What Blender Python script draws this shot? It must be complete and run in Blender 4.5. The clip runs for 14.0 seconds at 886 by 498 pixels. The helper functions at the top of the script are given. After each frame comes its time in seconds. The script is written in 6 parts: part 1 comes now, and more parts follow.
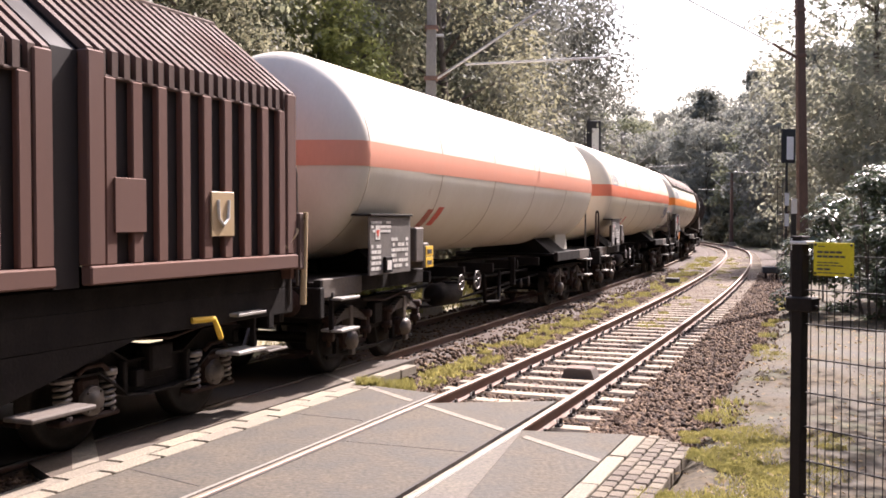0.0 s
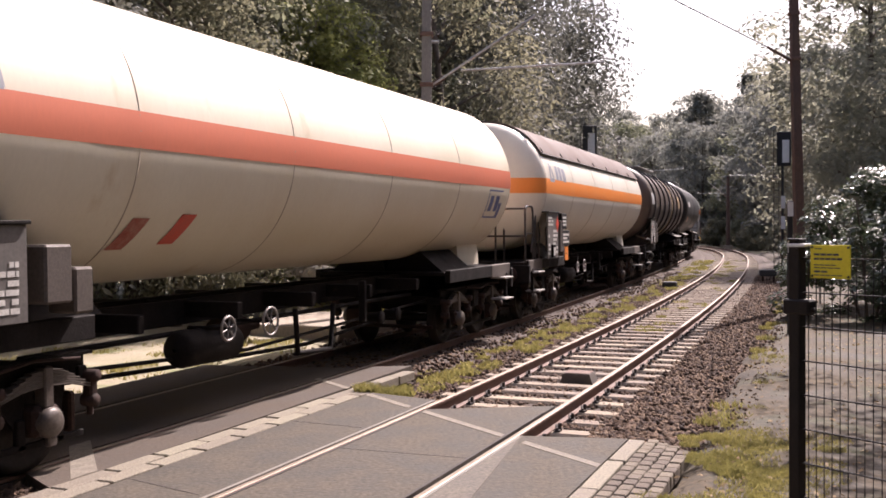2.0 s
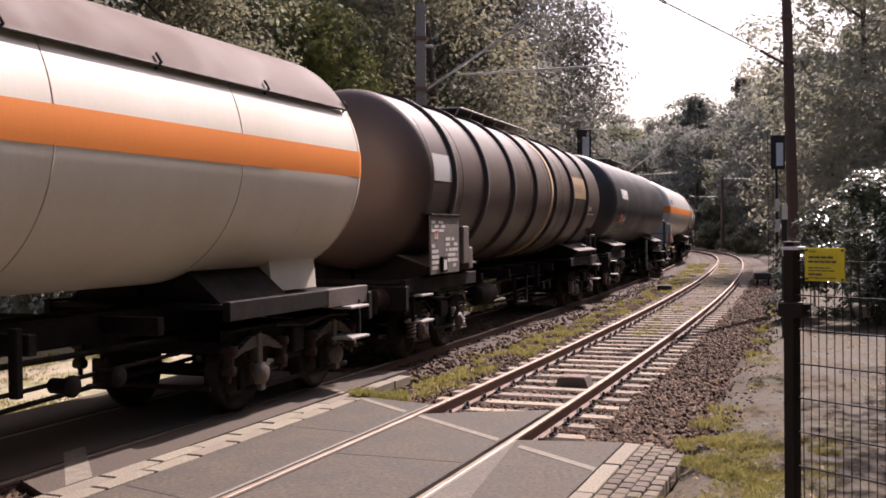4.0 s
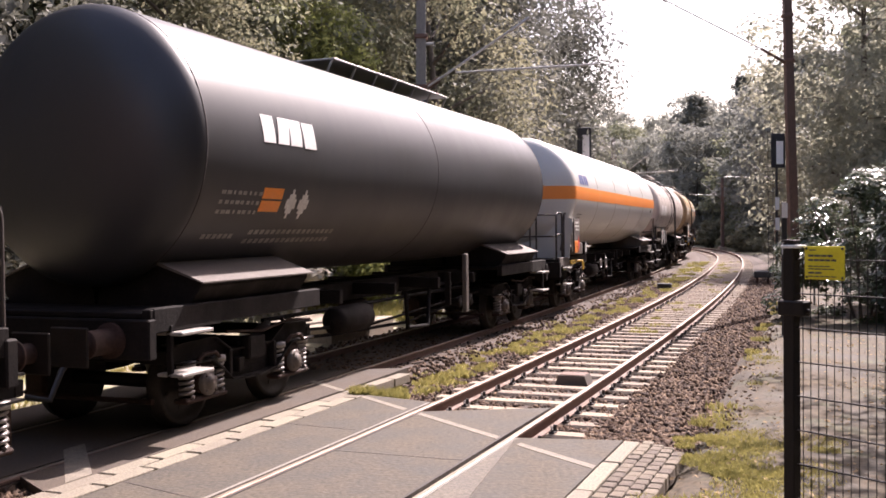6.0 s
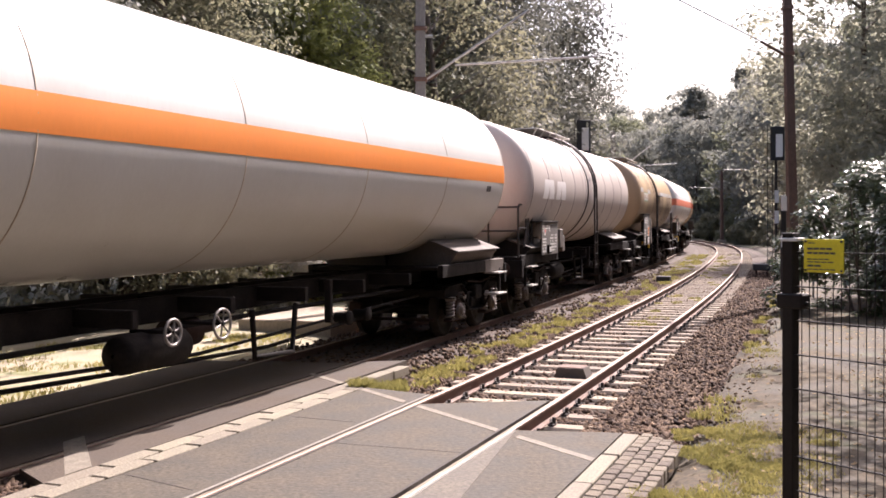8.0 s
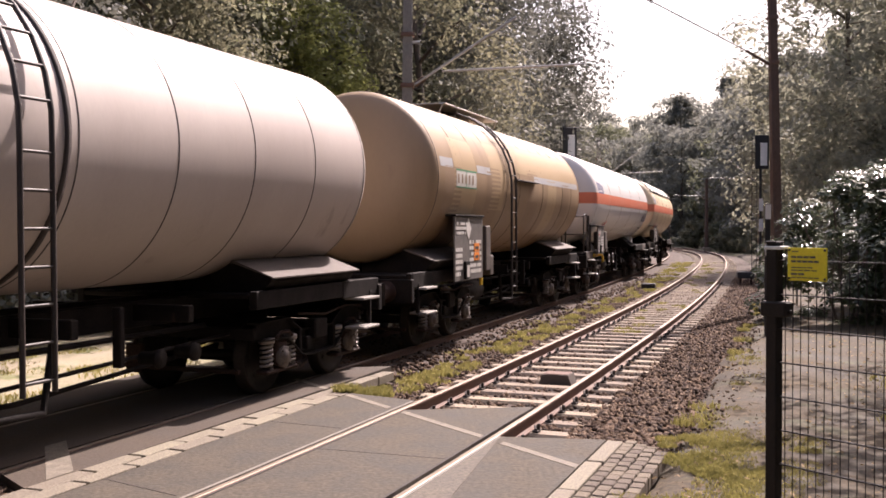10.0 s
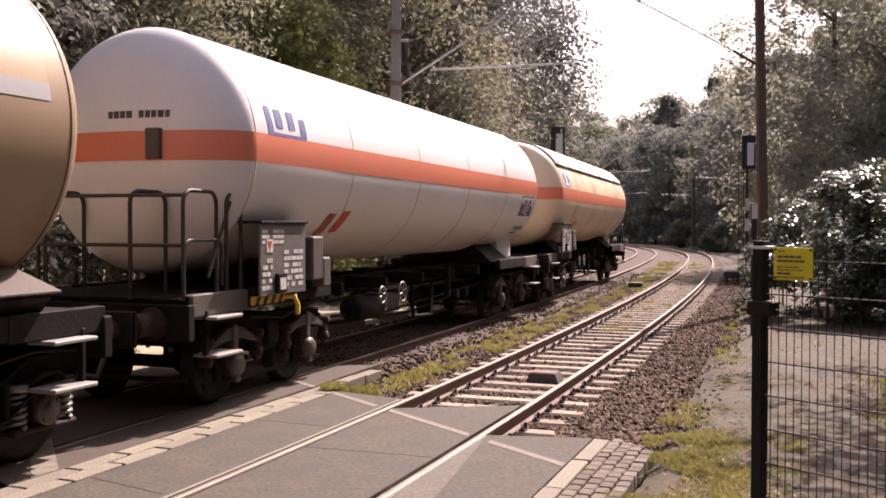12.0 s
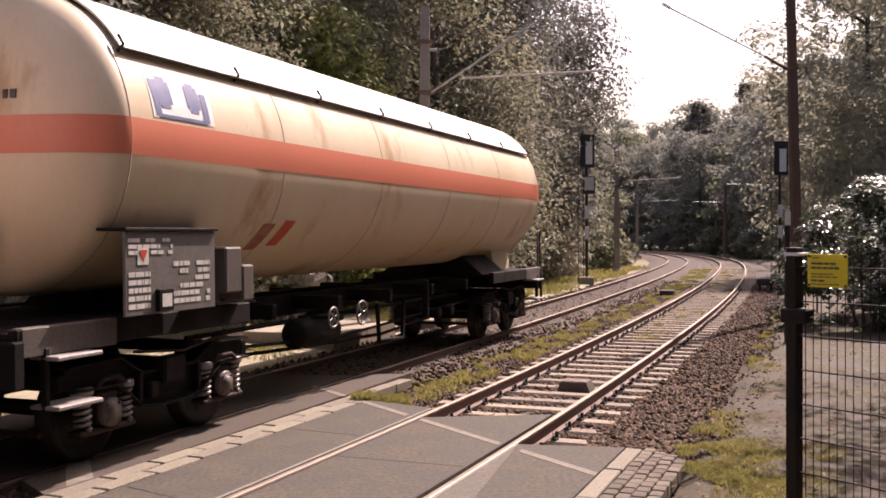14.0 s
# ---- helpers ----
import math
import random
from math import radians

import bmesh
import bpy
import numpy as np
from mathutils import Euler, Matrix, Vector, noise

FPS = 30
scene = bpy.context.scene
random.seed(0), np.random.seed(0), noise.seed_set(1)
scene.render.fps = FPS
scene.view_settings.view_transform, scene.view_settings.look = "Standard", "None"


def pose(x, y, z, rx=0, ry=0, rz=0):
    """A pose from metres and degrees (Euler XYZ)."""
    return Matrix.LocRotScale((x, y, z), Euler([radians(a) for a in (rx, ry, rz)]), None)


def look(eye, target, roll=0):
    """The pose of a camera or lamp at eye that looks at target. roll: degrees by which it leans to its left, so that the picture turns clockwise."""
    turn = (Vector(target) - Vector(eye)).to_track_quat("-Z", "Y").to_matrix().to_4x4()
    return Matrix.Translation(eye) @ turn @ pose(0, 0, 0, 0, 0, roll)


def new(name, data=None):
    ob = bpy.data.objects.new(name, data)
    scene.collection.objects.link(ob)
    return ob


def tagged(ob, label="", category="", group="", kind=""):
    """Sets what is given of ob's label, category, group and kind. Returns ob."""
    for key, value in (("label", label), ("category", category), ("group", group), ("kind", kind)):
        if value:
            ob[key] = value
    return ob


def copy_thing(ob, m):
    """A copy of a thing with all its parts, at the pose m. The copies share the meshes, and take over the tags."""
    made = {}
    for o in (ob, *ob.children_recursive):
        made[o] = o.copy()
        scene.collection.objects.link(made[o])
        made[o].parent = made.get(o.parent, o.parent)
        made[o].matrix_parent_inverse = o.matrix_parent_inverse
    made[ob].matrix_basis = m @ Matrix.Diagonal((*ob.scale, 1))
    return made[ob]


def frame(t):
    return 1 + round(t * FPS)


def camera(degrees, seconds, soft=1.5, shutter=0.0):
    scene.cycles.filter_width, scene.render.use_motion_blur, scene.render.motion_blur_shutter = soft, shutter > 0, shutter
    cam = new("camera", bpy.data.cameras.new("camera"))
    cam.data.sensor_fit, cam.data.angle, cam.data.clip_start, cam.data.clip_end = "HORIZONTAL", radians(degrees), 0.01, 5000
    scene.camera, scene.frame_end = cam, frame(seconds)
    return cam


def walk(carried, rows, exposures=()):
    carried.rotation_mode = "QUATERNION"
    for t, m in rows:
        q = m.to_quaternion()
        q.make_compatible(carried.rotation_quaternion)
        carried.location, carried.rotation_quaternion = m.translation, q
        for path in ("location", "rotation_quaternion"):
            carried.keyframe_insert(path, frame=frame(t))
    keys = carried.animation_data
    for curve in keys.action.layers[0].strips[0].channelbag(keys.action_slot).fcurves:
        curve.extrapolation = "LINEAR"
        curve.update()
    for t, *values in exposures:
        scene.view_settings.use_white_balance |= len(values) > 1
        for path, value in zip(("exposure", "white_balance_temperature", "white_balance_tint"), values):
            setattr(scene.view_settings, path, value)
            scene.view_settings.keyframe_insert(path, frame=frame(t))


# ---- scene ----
cam = camera(49.0, 14.0, soft=1.7)
EYE = (0.0, 0.0, 2.047)
# seconds, yaw to the left, pitch up, roll
TURNS = [
    (0.0, 0.32, -1.62, 0.02), (0.5, 0.24, -1.48, -0.15), (1.0, 0.35, -1.55, -0.31), (1.5, 0.44, -1.27, -0.44),
    (2.0, 0.15, -1.27, -0.51), (2.5, -0.29, -1.06, -0.65), (3.0, -0.11, -1.09, -0.75), (3.5, -0.12, -1.06, -0.74),
    (5.0, -0.2, -0.95, -0.67), (5.5, -0.19, -0.92, -0.65), (6.0, -0.15, -1.15, -0.63), (6.5, 0.02, -1.21, -0.8),
    (7.0, 0.13, -1.1, -0.68), (7.5, 0.2, -1.15, -0.71), (8.0, -0.19, -1.58, -0.59), (8.5, -0.83, -1.26, -0.3),
    (8.7, -0.84, -0.95, -0.29), (9.7, -1.0, -1.15, -0.2), (10.8, -1.15, -1.37, -0.11), (11.0, -1.27, -1.18, -0.14),
    (11.5, -1.35, -1.2, 0.1), (12.0, -1.76, -1.33, 0.04), (12.5, -1.65, -0.79, -0.26), (13.0, -0.39, -0.57, -0.37),
    (13.5, 0.31, -0.66, -0.38), (14.0, 0.0, -0.81, -0.32)]


def aim(yaw, pitch, roll):
    y, p = radians(yaw), radians(pitch)
    ahead = Vector((-math.sin(y) * math.cos(p), math.cos(y) * math.cos(p), math.sin(p)))
    return look(EYE, Vector(EYE) + 10 * ahead, roll)


walk(cam, [(t, aim(a, b, c)) for t, a, b, c in TURNS],
     exposures=[(0.0, 1.62, 6450, 23), (0.8, 1.52, 6450, 21), (1.5, 1.25, 6450, 24), (3.0, 0.7, 6600, 28), (5.5, 1.2, 6600, 29), (6.5, 1.52, 6450, 25), (8.5, 1.3, 6450, 24), (11.0, 0.95, 6900, 30), (12.5, 1.05, 6900, 31), (14.0, 0.8, 7050, 32)])

# ---------------------------------------------------------------- light
SUN_AZ, SUN_EL = 34.5, 48.0
world = bpy.data.worlds.new("sky")
scene.world = world
world.use_nodes = True
wn = world.node_tree.nodes
sky = wn.new("ShaderNodeTexSky")
sky.sky_type = "NISHITA"
sky.sun_disc = False
sky.sun_elevation, sky.sun_rotation = radians(SUN_EL), radians(SUN_AZ)
sky.dust_density, sky.air_density = 4.0, 1.2
wn["Background"].inputs["Strength"].default_value = 0.105
world.node_tree.links.new(sky.outputs[0], wn["Background"].inputs["Color"])
sun = new("sun", bpy.data.lights.new("sun", "SUN"))
sun.data.energy, sun.data.angle, sun.data.color = 5.0, radians(0.53), (1.0, 0.95, 0.87)
sun_way = Vector((math.sin(radians(SUN_AZ)) * math.cos(radians(SUN_EL)), math.cos(radians(SUN_AZ)) * math.cos(radians(SUN_EL)), math.sin(radians(SUN_EL))))
sun.matrix_world = look(sun_way * 60, (0, 0, 0))


# ---------------------------------------------------------------- materials
def material(name, base, other=None, rough=0.7, metal=0.0, scale=2.0, amount=0.5, fine=40.0, grain=0.15, bump=0.2,
             stretch=(1, 1, 1), spot=None, spot_scale=1.2, spot_level=0.6, coat=0.0, per="", spread=0.25, spec=0.5):
    """Two scales of colour change, stains, and fine relief; in metres of the object's own space."""
    m = bpy.data.materials.new(name)
    m.use_nodes = True
    n, l = m.node_tree.nodes, m.node_tree.links
    bsdf = n["Principled BSDF"]
    bsdf.inputs["Metallic"].default_value = metal
    bsdf.inputs["Specular IOR Level"].default_value = spec
    bsdf.inputs["Coat Weight"].default_value = coat
    bsdf.inputs["Coat Roughness"].default_value = 0.15
    coord = n.new("ShaderNodeTexCoord")
    mapping = n.new("ShaderNodeMapping")
    mapping.inputs["Scale"].default_value = stretch
    l.new(coord.outputs["Object"], mapping.inputs[0])

    def tex(sc, detail):
        t = n.new("ShaderNodeTexNoise")
        t.inputs["Scale"].default_value, t.inputs["Detail"].default_value, t.inputs["Roughness"].default_value = sc, detail, 0.6
        l.new(mapping.outputs[0], t.inputs["Vector"])
        return t

    def mix(fac, a, b, kind="MIX"):
        x = n.new("ShaderNodeMix")
        x.data_type, x.blend_type = "RGBA", kind
        for i, v in ((0, fac), (6, a), (7, b)):
            if isinstance(v, bpy.types.NodeSocket):
                l.new(v, x.inputs[i])
            else:
                x.inputs[i].default_value = v
        return x.outputs[2]

    def span(v, lo, hi, a=0.0, b=1.0):
        r = n.new("ShaderNodeMapRange")
        r.inputs[1].default_value, r.inputs[2].default_value, r.inputs[3].default_value, r.inputs[4].default_value = lo, hi, a, b
        l.new(v, r.inputs[0])
        return r.outputs[0]

    big, small = tex(scale, 5), tex(fine, 3)
    other = other or tuple(c * 0.6 for c in base)
    col = mix(span(big.outputs[0], 0.35, 0.7, 0, amount), (*base, 1), (*other, 1))
    if spot:
        st = tex(spot_scale, 6)
        col = mix(span(st.outputs[0], spot_level, spot_level + 0.12, 0, 0.85), col, (*spot, 1))
    gray = span(small.outputs[0], 0.3, 0.7, 1 - grain, 1 + grain)
    comb = n.new("ShaderNodeCombineColor")
    for i in range(3):
        l.new(gray, comb.inputs[i])
    col = mix(1.0, col, comb.outputs[0], "MULTIPLY")
    if per:
        src = n.new("ShaderNodeObjectInfo").outputs["Random"] if per == "object" else n.new("ShaderNodeNewGeometry").outputs["Random Per Island"]
        hue = n.new("ShaderNodeHueSaturation")
        l.new(span(src, 0, 1, 1 - spread, 1 + spread), hue.inputs["Value"])
        l.new(span(src, 0, 1, 0.49, 0.51), hue.inputs["Hue"])
        l.new(col, hue.inputs["Color"])
        col = hue.outputs[0]
    l.new(col, bsdf.inputs["Base Color"])
    l.new(span(big.outputs[0], 0.3, 0.7, min(1, rough * 1.15), rough * 0.85), bsdf.inputs["Roughness"])
    b = n.new("ShaderNodeBump")
    b.inputs["Strength"].default_value, b.inputs["Distance"].default_value = bump, 0.01
    l.new(small.outputs[0], b.inputs["Height"])
    l.new(b.outputs[0], bsdf.inputs["Normal"])
    return m


def leafage(name, base, other, gloss=0.55, through_light=0.56):
    m = bpy.data.materials.new(name)
    m.use_nodes = True
    n, l = m.node_tree.nodes, m.node_tree.links
    bsdf = n["Principled BSDF"]
    bsdf.inputs["Roughness"].default_value = gloss
    bsdf.inputs["Specular IOR Level"].default_value = 0.5 if gloss < 0.3 else 0.2
    rnd = n.new("ShaderNodeNewGeometry").outputs["Random Per Island"]
    coord = n.new("ShaderNodeTexCoord")
    noise_t = n.new("ShaderNodeTexNoise")
    noise_t.inputs["Scale"].default_value = 0.45
    l.new(coord.outputs["Object"], noise_t.inputs["Vector"])
    add = n.new("ShaderNodeMath")
    add.operation = "MULTIPLY_ADD"
    add.inputs[1].default_value, add.inputs[2].default_value = 0.4, -0.08
    l.new(rnd, add.inputs[0])
    both = n.new("ShaderNodeMath")
    both.operation = "ADD"
    both.use_clamp = True
    l.new(add.outputs[0], both.inputs[0])
    l.new(noise_t.outputs[0], both.inputs[1])
    mixc = n.new("ShaderNodeMix")
    mixc.data_type = "RGBA"
    mixc.inputs[6].default_value, mixc.inputs[7].default_value = (*base, 1), (*other, 1)
    l.new(both.outputs[0], mixc.inputs[0])
    l.new(mixc.outputs[2], bsdf.inputs["Base Color"])
    tr = n.new("ShaderNodeBsdfTranslucent")
    l.new(mixc.outputs[2], tr.inputs["Color"])
    sh = n.new("ShaderNodeMixShader")
    sh.inputs[0].default_value = through_light
    l.new(bsdf.outputs[0], sh.inputs[1])
    l.new(tr.outputs[0], sh.inputs[2])
    l.new(sh.outputs[0], n["Material Output"].inputs["Surface"])
    return m


M = {}
M["asphalt"] = material("asphalt", (0.08, 0.065, 0.047), (0.033, 0.028, 0.021), 0.88, scale=1.9, amount=1.0, fine=24, grain=0.4, bump=0.6, spot=(0.03, 0.026, 0.022), spot_scale=5, spot_level=0.64)
M["asphalt_brown"] = material("rust-stained asphalt", (0.078, 0.058, 0.042), (0.046, 0.034, 0.026), 0.9, scale=1.3, amount=0.8, fine=30, grain=0.25, bump=0.6, spot=(0.04, 0.03, 0.024), spot_scale=6, spot_level=0.66)
M["asphalt_pale"] = material("pale worn asphalt", (0.125, 0.107, 0.085), (0.075, 0.064, 0.051), 0.9, scale=2.2, amount=1.0, fine=26, grain=0.35, bump=0.5)
M["soil"] = material("soil", (0.2, 0.16, 0.1), (0.12, 0.12, 0.05), 0.95, scale=0.35, amount=0.8, fine=18, grain=0.35, bump=0.8, spot=(0.09, 0.12, 0.03), spot_scale=0.5, spot_level=0.55)
M["path"] = material("path", (0.075, 0.054, 0.029), (0.026, 0.019, 0.011), 0.95, scale=0.9, amount=1.0, fine=16, grain=0.55, bump=0.8, spot=(0.05, 0.05, 0.02), spot_scale=1.4, spot_level=0.54)
M["bed"] = material("ballast bed", (0.06, 0.038, 0.026), (0.032, 0.021, 0.016), 0.95, scale=3, fine=22, grain=0.5, bump=1.0)
M["stone"] = material("ballast stone", (0.094, 0.058, 0.038), (0.046, 0.03, 0.022), 0.92, scale=6, fine=60, grain=0.25, per="island", spread=0.65, spec=0.25)
M["sand"] = material("sandy ground", (0.34, 0.29, 0.21), (0.22, 0.2, 0.11), 0.95, scale=0.7, amount=0.8, fine=25, grain=0.25, bump=0.5, spot=(0.14, 0.16, 0.05), spot_scale=0.9, spot_level=0.55)
M["rail_side"] = material("rusty rail steel", (0.16, 0.09, 0.065), (0.09, 0.055, 0.045), 0.75, scale=5, fine=60, grain=0.25, bump=0.4)
M["rail_top"] = material("worn rail head", (0.28, 0.225, 0.175), (0.19, 0.145, 0.11), 0.5, metal=0.5, scale=3, fine=90, grain=0.1, bump=0.05)
M["sleeper"] = material("weathered sleeper concrete", (0.27, 0.215, 0.16), (0.16, 0.125, 0.092), 0.9, scale=4, fine=50, grain=0.25, bump=0.5, per="object", spread=0.22)
M["clip"] = material("rail clip steel", (0.05, 0.04, 0.035), None, 0.7, metal=0.4)
M["white_stone"] = material("white kerb stone", (0.22, 0.19, 0.142), (0.12, 0.1, 0.074), 0.85, scale=5, fine=45, grain=0.35, bump=0.4, per="object", spread=0.14)
M["brick_pave"] = material("clay paver", (0.14, 0.112, 0.082), (0.08, 0.064, 0.047), 0.9, scale=7, fine=60, grain=0.25, bump=0.5, per="object", spread=0.25)
M["paint_line"] = material("worn road paint", (0.21, 0.18, 0.14), (0.11, 0.093, 0.072), 0.85, scale=9, amount=0.9, fine=45, grain=0.3, bump=0.3, spot=(0.15, 0.14, 0.125), spot_scale=14, spot_level=0.62)
M["concrete"] = material("old concrete", (0.36, 0.3, 0.23), (0.22, 0.18, 0.14), 0.9, scale=2.5, fine=40, grain=0.2, bump=0.5, stretch=(1, 1, 0.3))
M["post"] = material("dark brown-green painted steel", (0.012, 0.009, 0.008), (0.022, 0.014, 0.01), 0.55, spec=0.3, scale=6, fine=50, grain=0.2, bump=0.15, spot=(0.045, 0.022, 0.015), spot_scale=7, spot_level=0.68)
M["yellow"] = material("yellow sign sheet", (0.8, 0.66, 0.03), (0.72, 0.58, 0.03), 0.45, scale=8, fine=60, grain=0.06, bump=0.05)
M["paint_sign"] = material("faded sign paint", (0.34, 0.27, 0.14), (0.26, 0.2, 0.11), 0.6, scale=8, fine=50, grain=0.1, bump=0.05)
M["black"] = material("black paint", (0.018, 0.018, 0.02), (0.03, 0.028, 0.028), 0.5, scale=4, fine=40, grain=0.2, bump=0.1)
M["white"] = material("white enamel", (0.8, 0.79, 0.76), (0.68, 0.66, 0.62), 0.45, scale=4, fine=40, grain=0.08, bump=0.05)
M["mast_wood"] = material("red-brown mast steel", (0.13, 0.075, 0.055), (0.07, 0.05, 0.045), 0.8, scale=1.5, fine=40, grain=0.2, bump=0.3, stretch=(1, 1, 0.25))
M["mast_grey"] = material("grey concrete mast", (0.25, 0.23, 0.21), (0.17, 0.155, 0.14), 0.85, scale=1.5, fine=40, grain=0.15, bump=0.3, stretch=(1, 1, 0.3))
M["galv"] = material("galvanised tube", (0.45, 0.44, 0.42), (0.32, 0.3, 0.28), 0.45, metal=0.7, scale=5, fine=60, grain=0.1, bump=0.1)
M["bark"] = material("bark", (0.11, 0.085, 0.065), (0.06, 0.048, 0.038), 0.95, scale=4, fine=25, grain=0.4, bump=1.0, stretch=(1, 1, 0.25))
M["leaf_mid"] = leafage("broad leaves", (0.125, 0.132, 0.088), (0.25, 0.255, 0.165), 0.55, 0.54)
M["leaf_dark"] = leafage("dark leaves", (0.1, 0.102, 0.088), (0.19, 0.188, 0.156), 0.6, 0.38)
# distance haze put into the colour: greyer and lighter than the other leaves
M["leaf_far"] = leafage("haze-greyed leaves", (0.16, 0.165, 0.145), (0.28, 0.28, 0.24))
# backlight, haze and glare painted in as a paler leaf colour
M["leaf_pale"] = leafage("leaves paled for glare", (0.22, 0.22, 0.165), (0.36, 0.35, 0.265), 0.55, 0.62)
M["leaf_light"] = leafage("pale green leaves", (0.145, 0.142, 0.095), (0.26, 0.245, 0.16))
M["leaf_warm"] = leafage("yellow-green leaves", (0.17, 0.19, 0.06), (0.32, 0.33, 0.12), 0.6, 0.6)
M["leaf_gloss"] = leafage("glossy evergreen leaves", (0.05, 0.07, 0.038), (0.1, 0.125, 0.07), 0.22, 0.2)
M["grass"] = leafage("grass blades", (0.18, 0.18, 0.05), (0.4, 0.345, 0.13), 0.6, 0.4)
M["litter"] = leafage("dry fallen leaves", (0.16, 0.1, 0.05), (0.34, 0.25, 0.14), 0.8, 0.2)
M["flower"] = leafage("pale flower heads", (0.35, 0.33, 0.25), (0.5, 0.45, 0.38), 0.7, 0.3)
# wagons
M["under"] = material("grimy underframe paint", (0.008, 0.006, 0.0055), (0.016, 0.01, 0.008), 0.8, spec=0.2, scale=3, fine=30, grain=0.3, bump=0.4, spot=(0.05, 0.03, 0.022), spot_scale=4, spot_level=0.7)
M["rusty"] = material("brown dusty steel", (0.04, 0.021, 0.016), (0.02, 0.013, 0.011), 0.85, spec=0.25, scale=3, fine=30, grain=0.3, bump=0.4)
M["frame_grey"] = material("dusty grey frame paint", (0.105, 0.084, 0.07), (0.045, 0.034, 0.028), 0.75, scale=2.5, fine=35, grain=0.2, bump=0.2, spot=(0.1, 0.05, 0.03), spot_scale=3, spot_level=0.66)
M["wheel"] = material("wheel steel", (0.02, 0.016, 0.014), (0.035, 0.025, 0.02), 0.6, metal=0.3, spec=0.25, scale=4, fine=40, grain=0.2, bump=0.2)
M["tread"] = material("polished tread", (0.5, 0.48, 0.46), None, 0.3, metal=0.9, amount=0.2)
M["spring"] = material("spring steel", (0.27, 0.245, 0.23), (0.1, 0.08, 0.07), 0.42, metal=0.4, scale=8)
M["box_cover"] = material("worn grey axle box cover", (0.11, 0.088, 0.075), (0.045, 0.034, 0.028), 0.5, metal=0.2, scale=7, fine=40, grain=0.2, bump=0.2)
M["tread_plate"] = material("pale worn step tread", (0.3, 0.275, 0.25), (0.15, 0.13, 0.115), 0.6, scale=6, fine=40, grain=0.2, bump=0.2)
M["alu"] = material("bare light metal", (0.6, 0.58, 0.55), (0.4, 0.38, 0.36), 0.35, metal=0.8, scale=6)
M["handrail"] = material("dark handrail paint", (0.025, 0.02, 0.018), (0.05, 0.032, 0.026), 0.55, scale=8)
M["haunch"] = material("grey concrete haunch", (0.2, 0.18, 0.155), (0.14, 0.125, 0.105), 0.9, scale=3, fine=50, grain=0.25, bump=0.4)
M["panel_grey"] = material("dark grey data panel", (0.12, 0.11, 0.1), (0.18, 0.155, 0.14), 0.65, scale=4, fine=30, grain=0.15, bump=0.1)
M["label"] = material("white lettering", (0.66, 0.64, 0.6), (0.45, 0.42, 0.38), 0.6, scale=9, amount=0.7, fine=50, grain=0.15, bump=0.05)
M["label_worn"] = material("worn white lettering", (0.3, 0.28, 0.26), (0.12, 0.11, 0.1), 0.6, scale=9, amount=0.8)
M["label_dark"] = material("dark lettering", (0.06, 0.055, 0.055), (0.14, 0.13, 0.12), 0.6, scale=9)
M["red"] = material("red placard", (0.62, 0.07, 0.035), (0.45, 0.07, 0.04), 0.5, scale=8, fine=50, grain=0.1, bump=0.05)
M["red_faded"] = material("faded red placard", (0.34, 0.07, 0.045), (0.42, 0.2, 0.14), 0.6, scale=7, amount=0.8)
M["orange"] = material("orange hazard plate", (0.85, 0.26, 0.03), (0.7, 0.22, 0.04), 0.5, scale=8, fine=50, grain=0.1, bump=0.05)
M["safety_yellow"] = material("yellow marking paint", (0.8, 0.5, 0.04), (0.55, 0.33, 0.06), 0.55, scale=9, fine=50, grain=0.1, bump=0.05)
M["logo_blue"] = material("blue lettering paint", (0.1, 0.12, 0.26), (0.18, 0.2, 0.33), 0.5, scale=8)
M["logo_grey"] = material("faded grey lettering paint", (0.28, 0.29, 0.33), (0.4, 0.4, 0.42), 0.55, scale=8)
M["green"] = material("green lettering paint", (0.1, 0.3, 0.17), None, 0.5, scale=8)


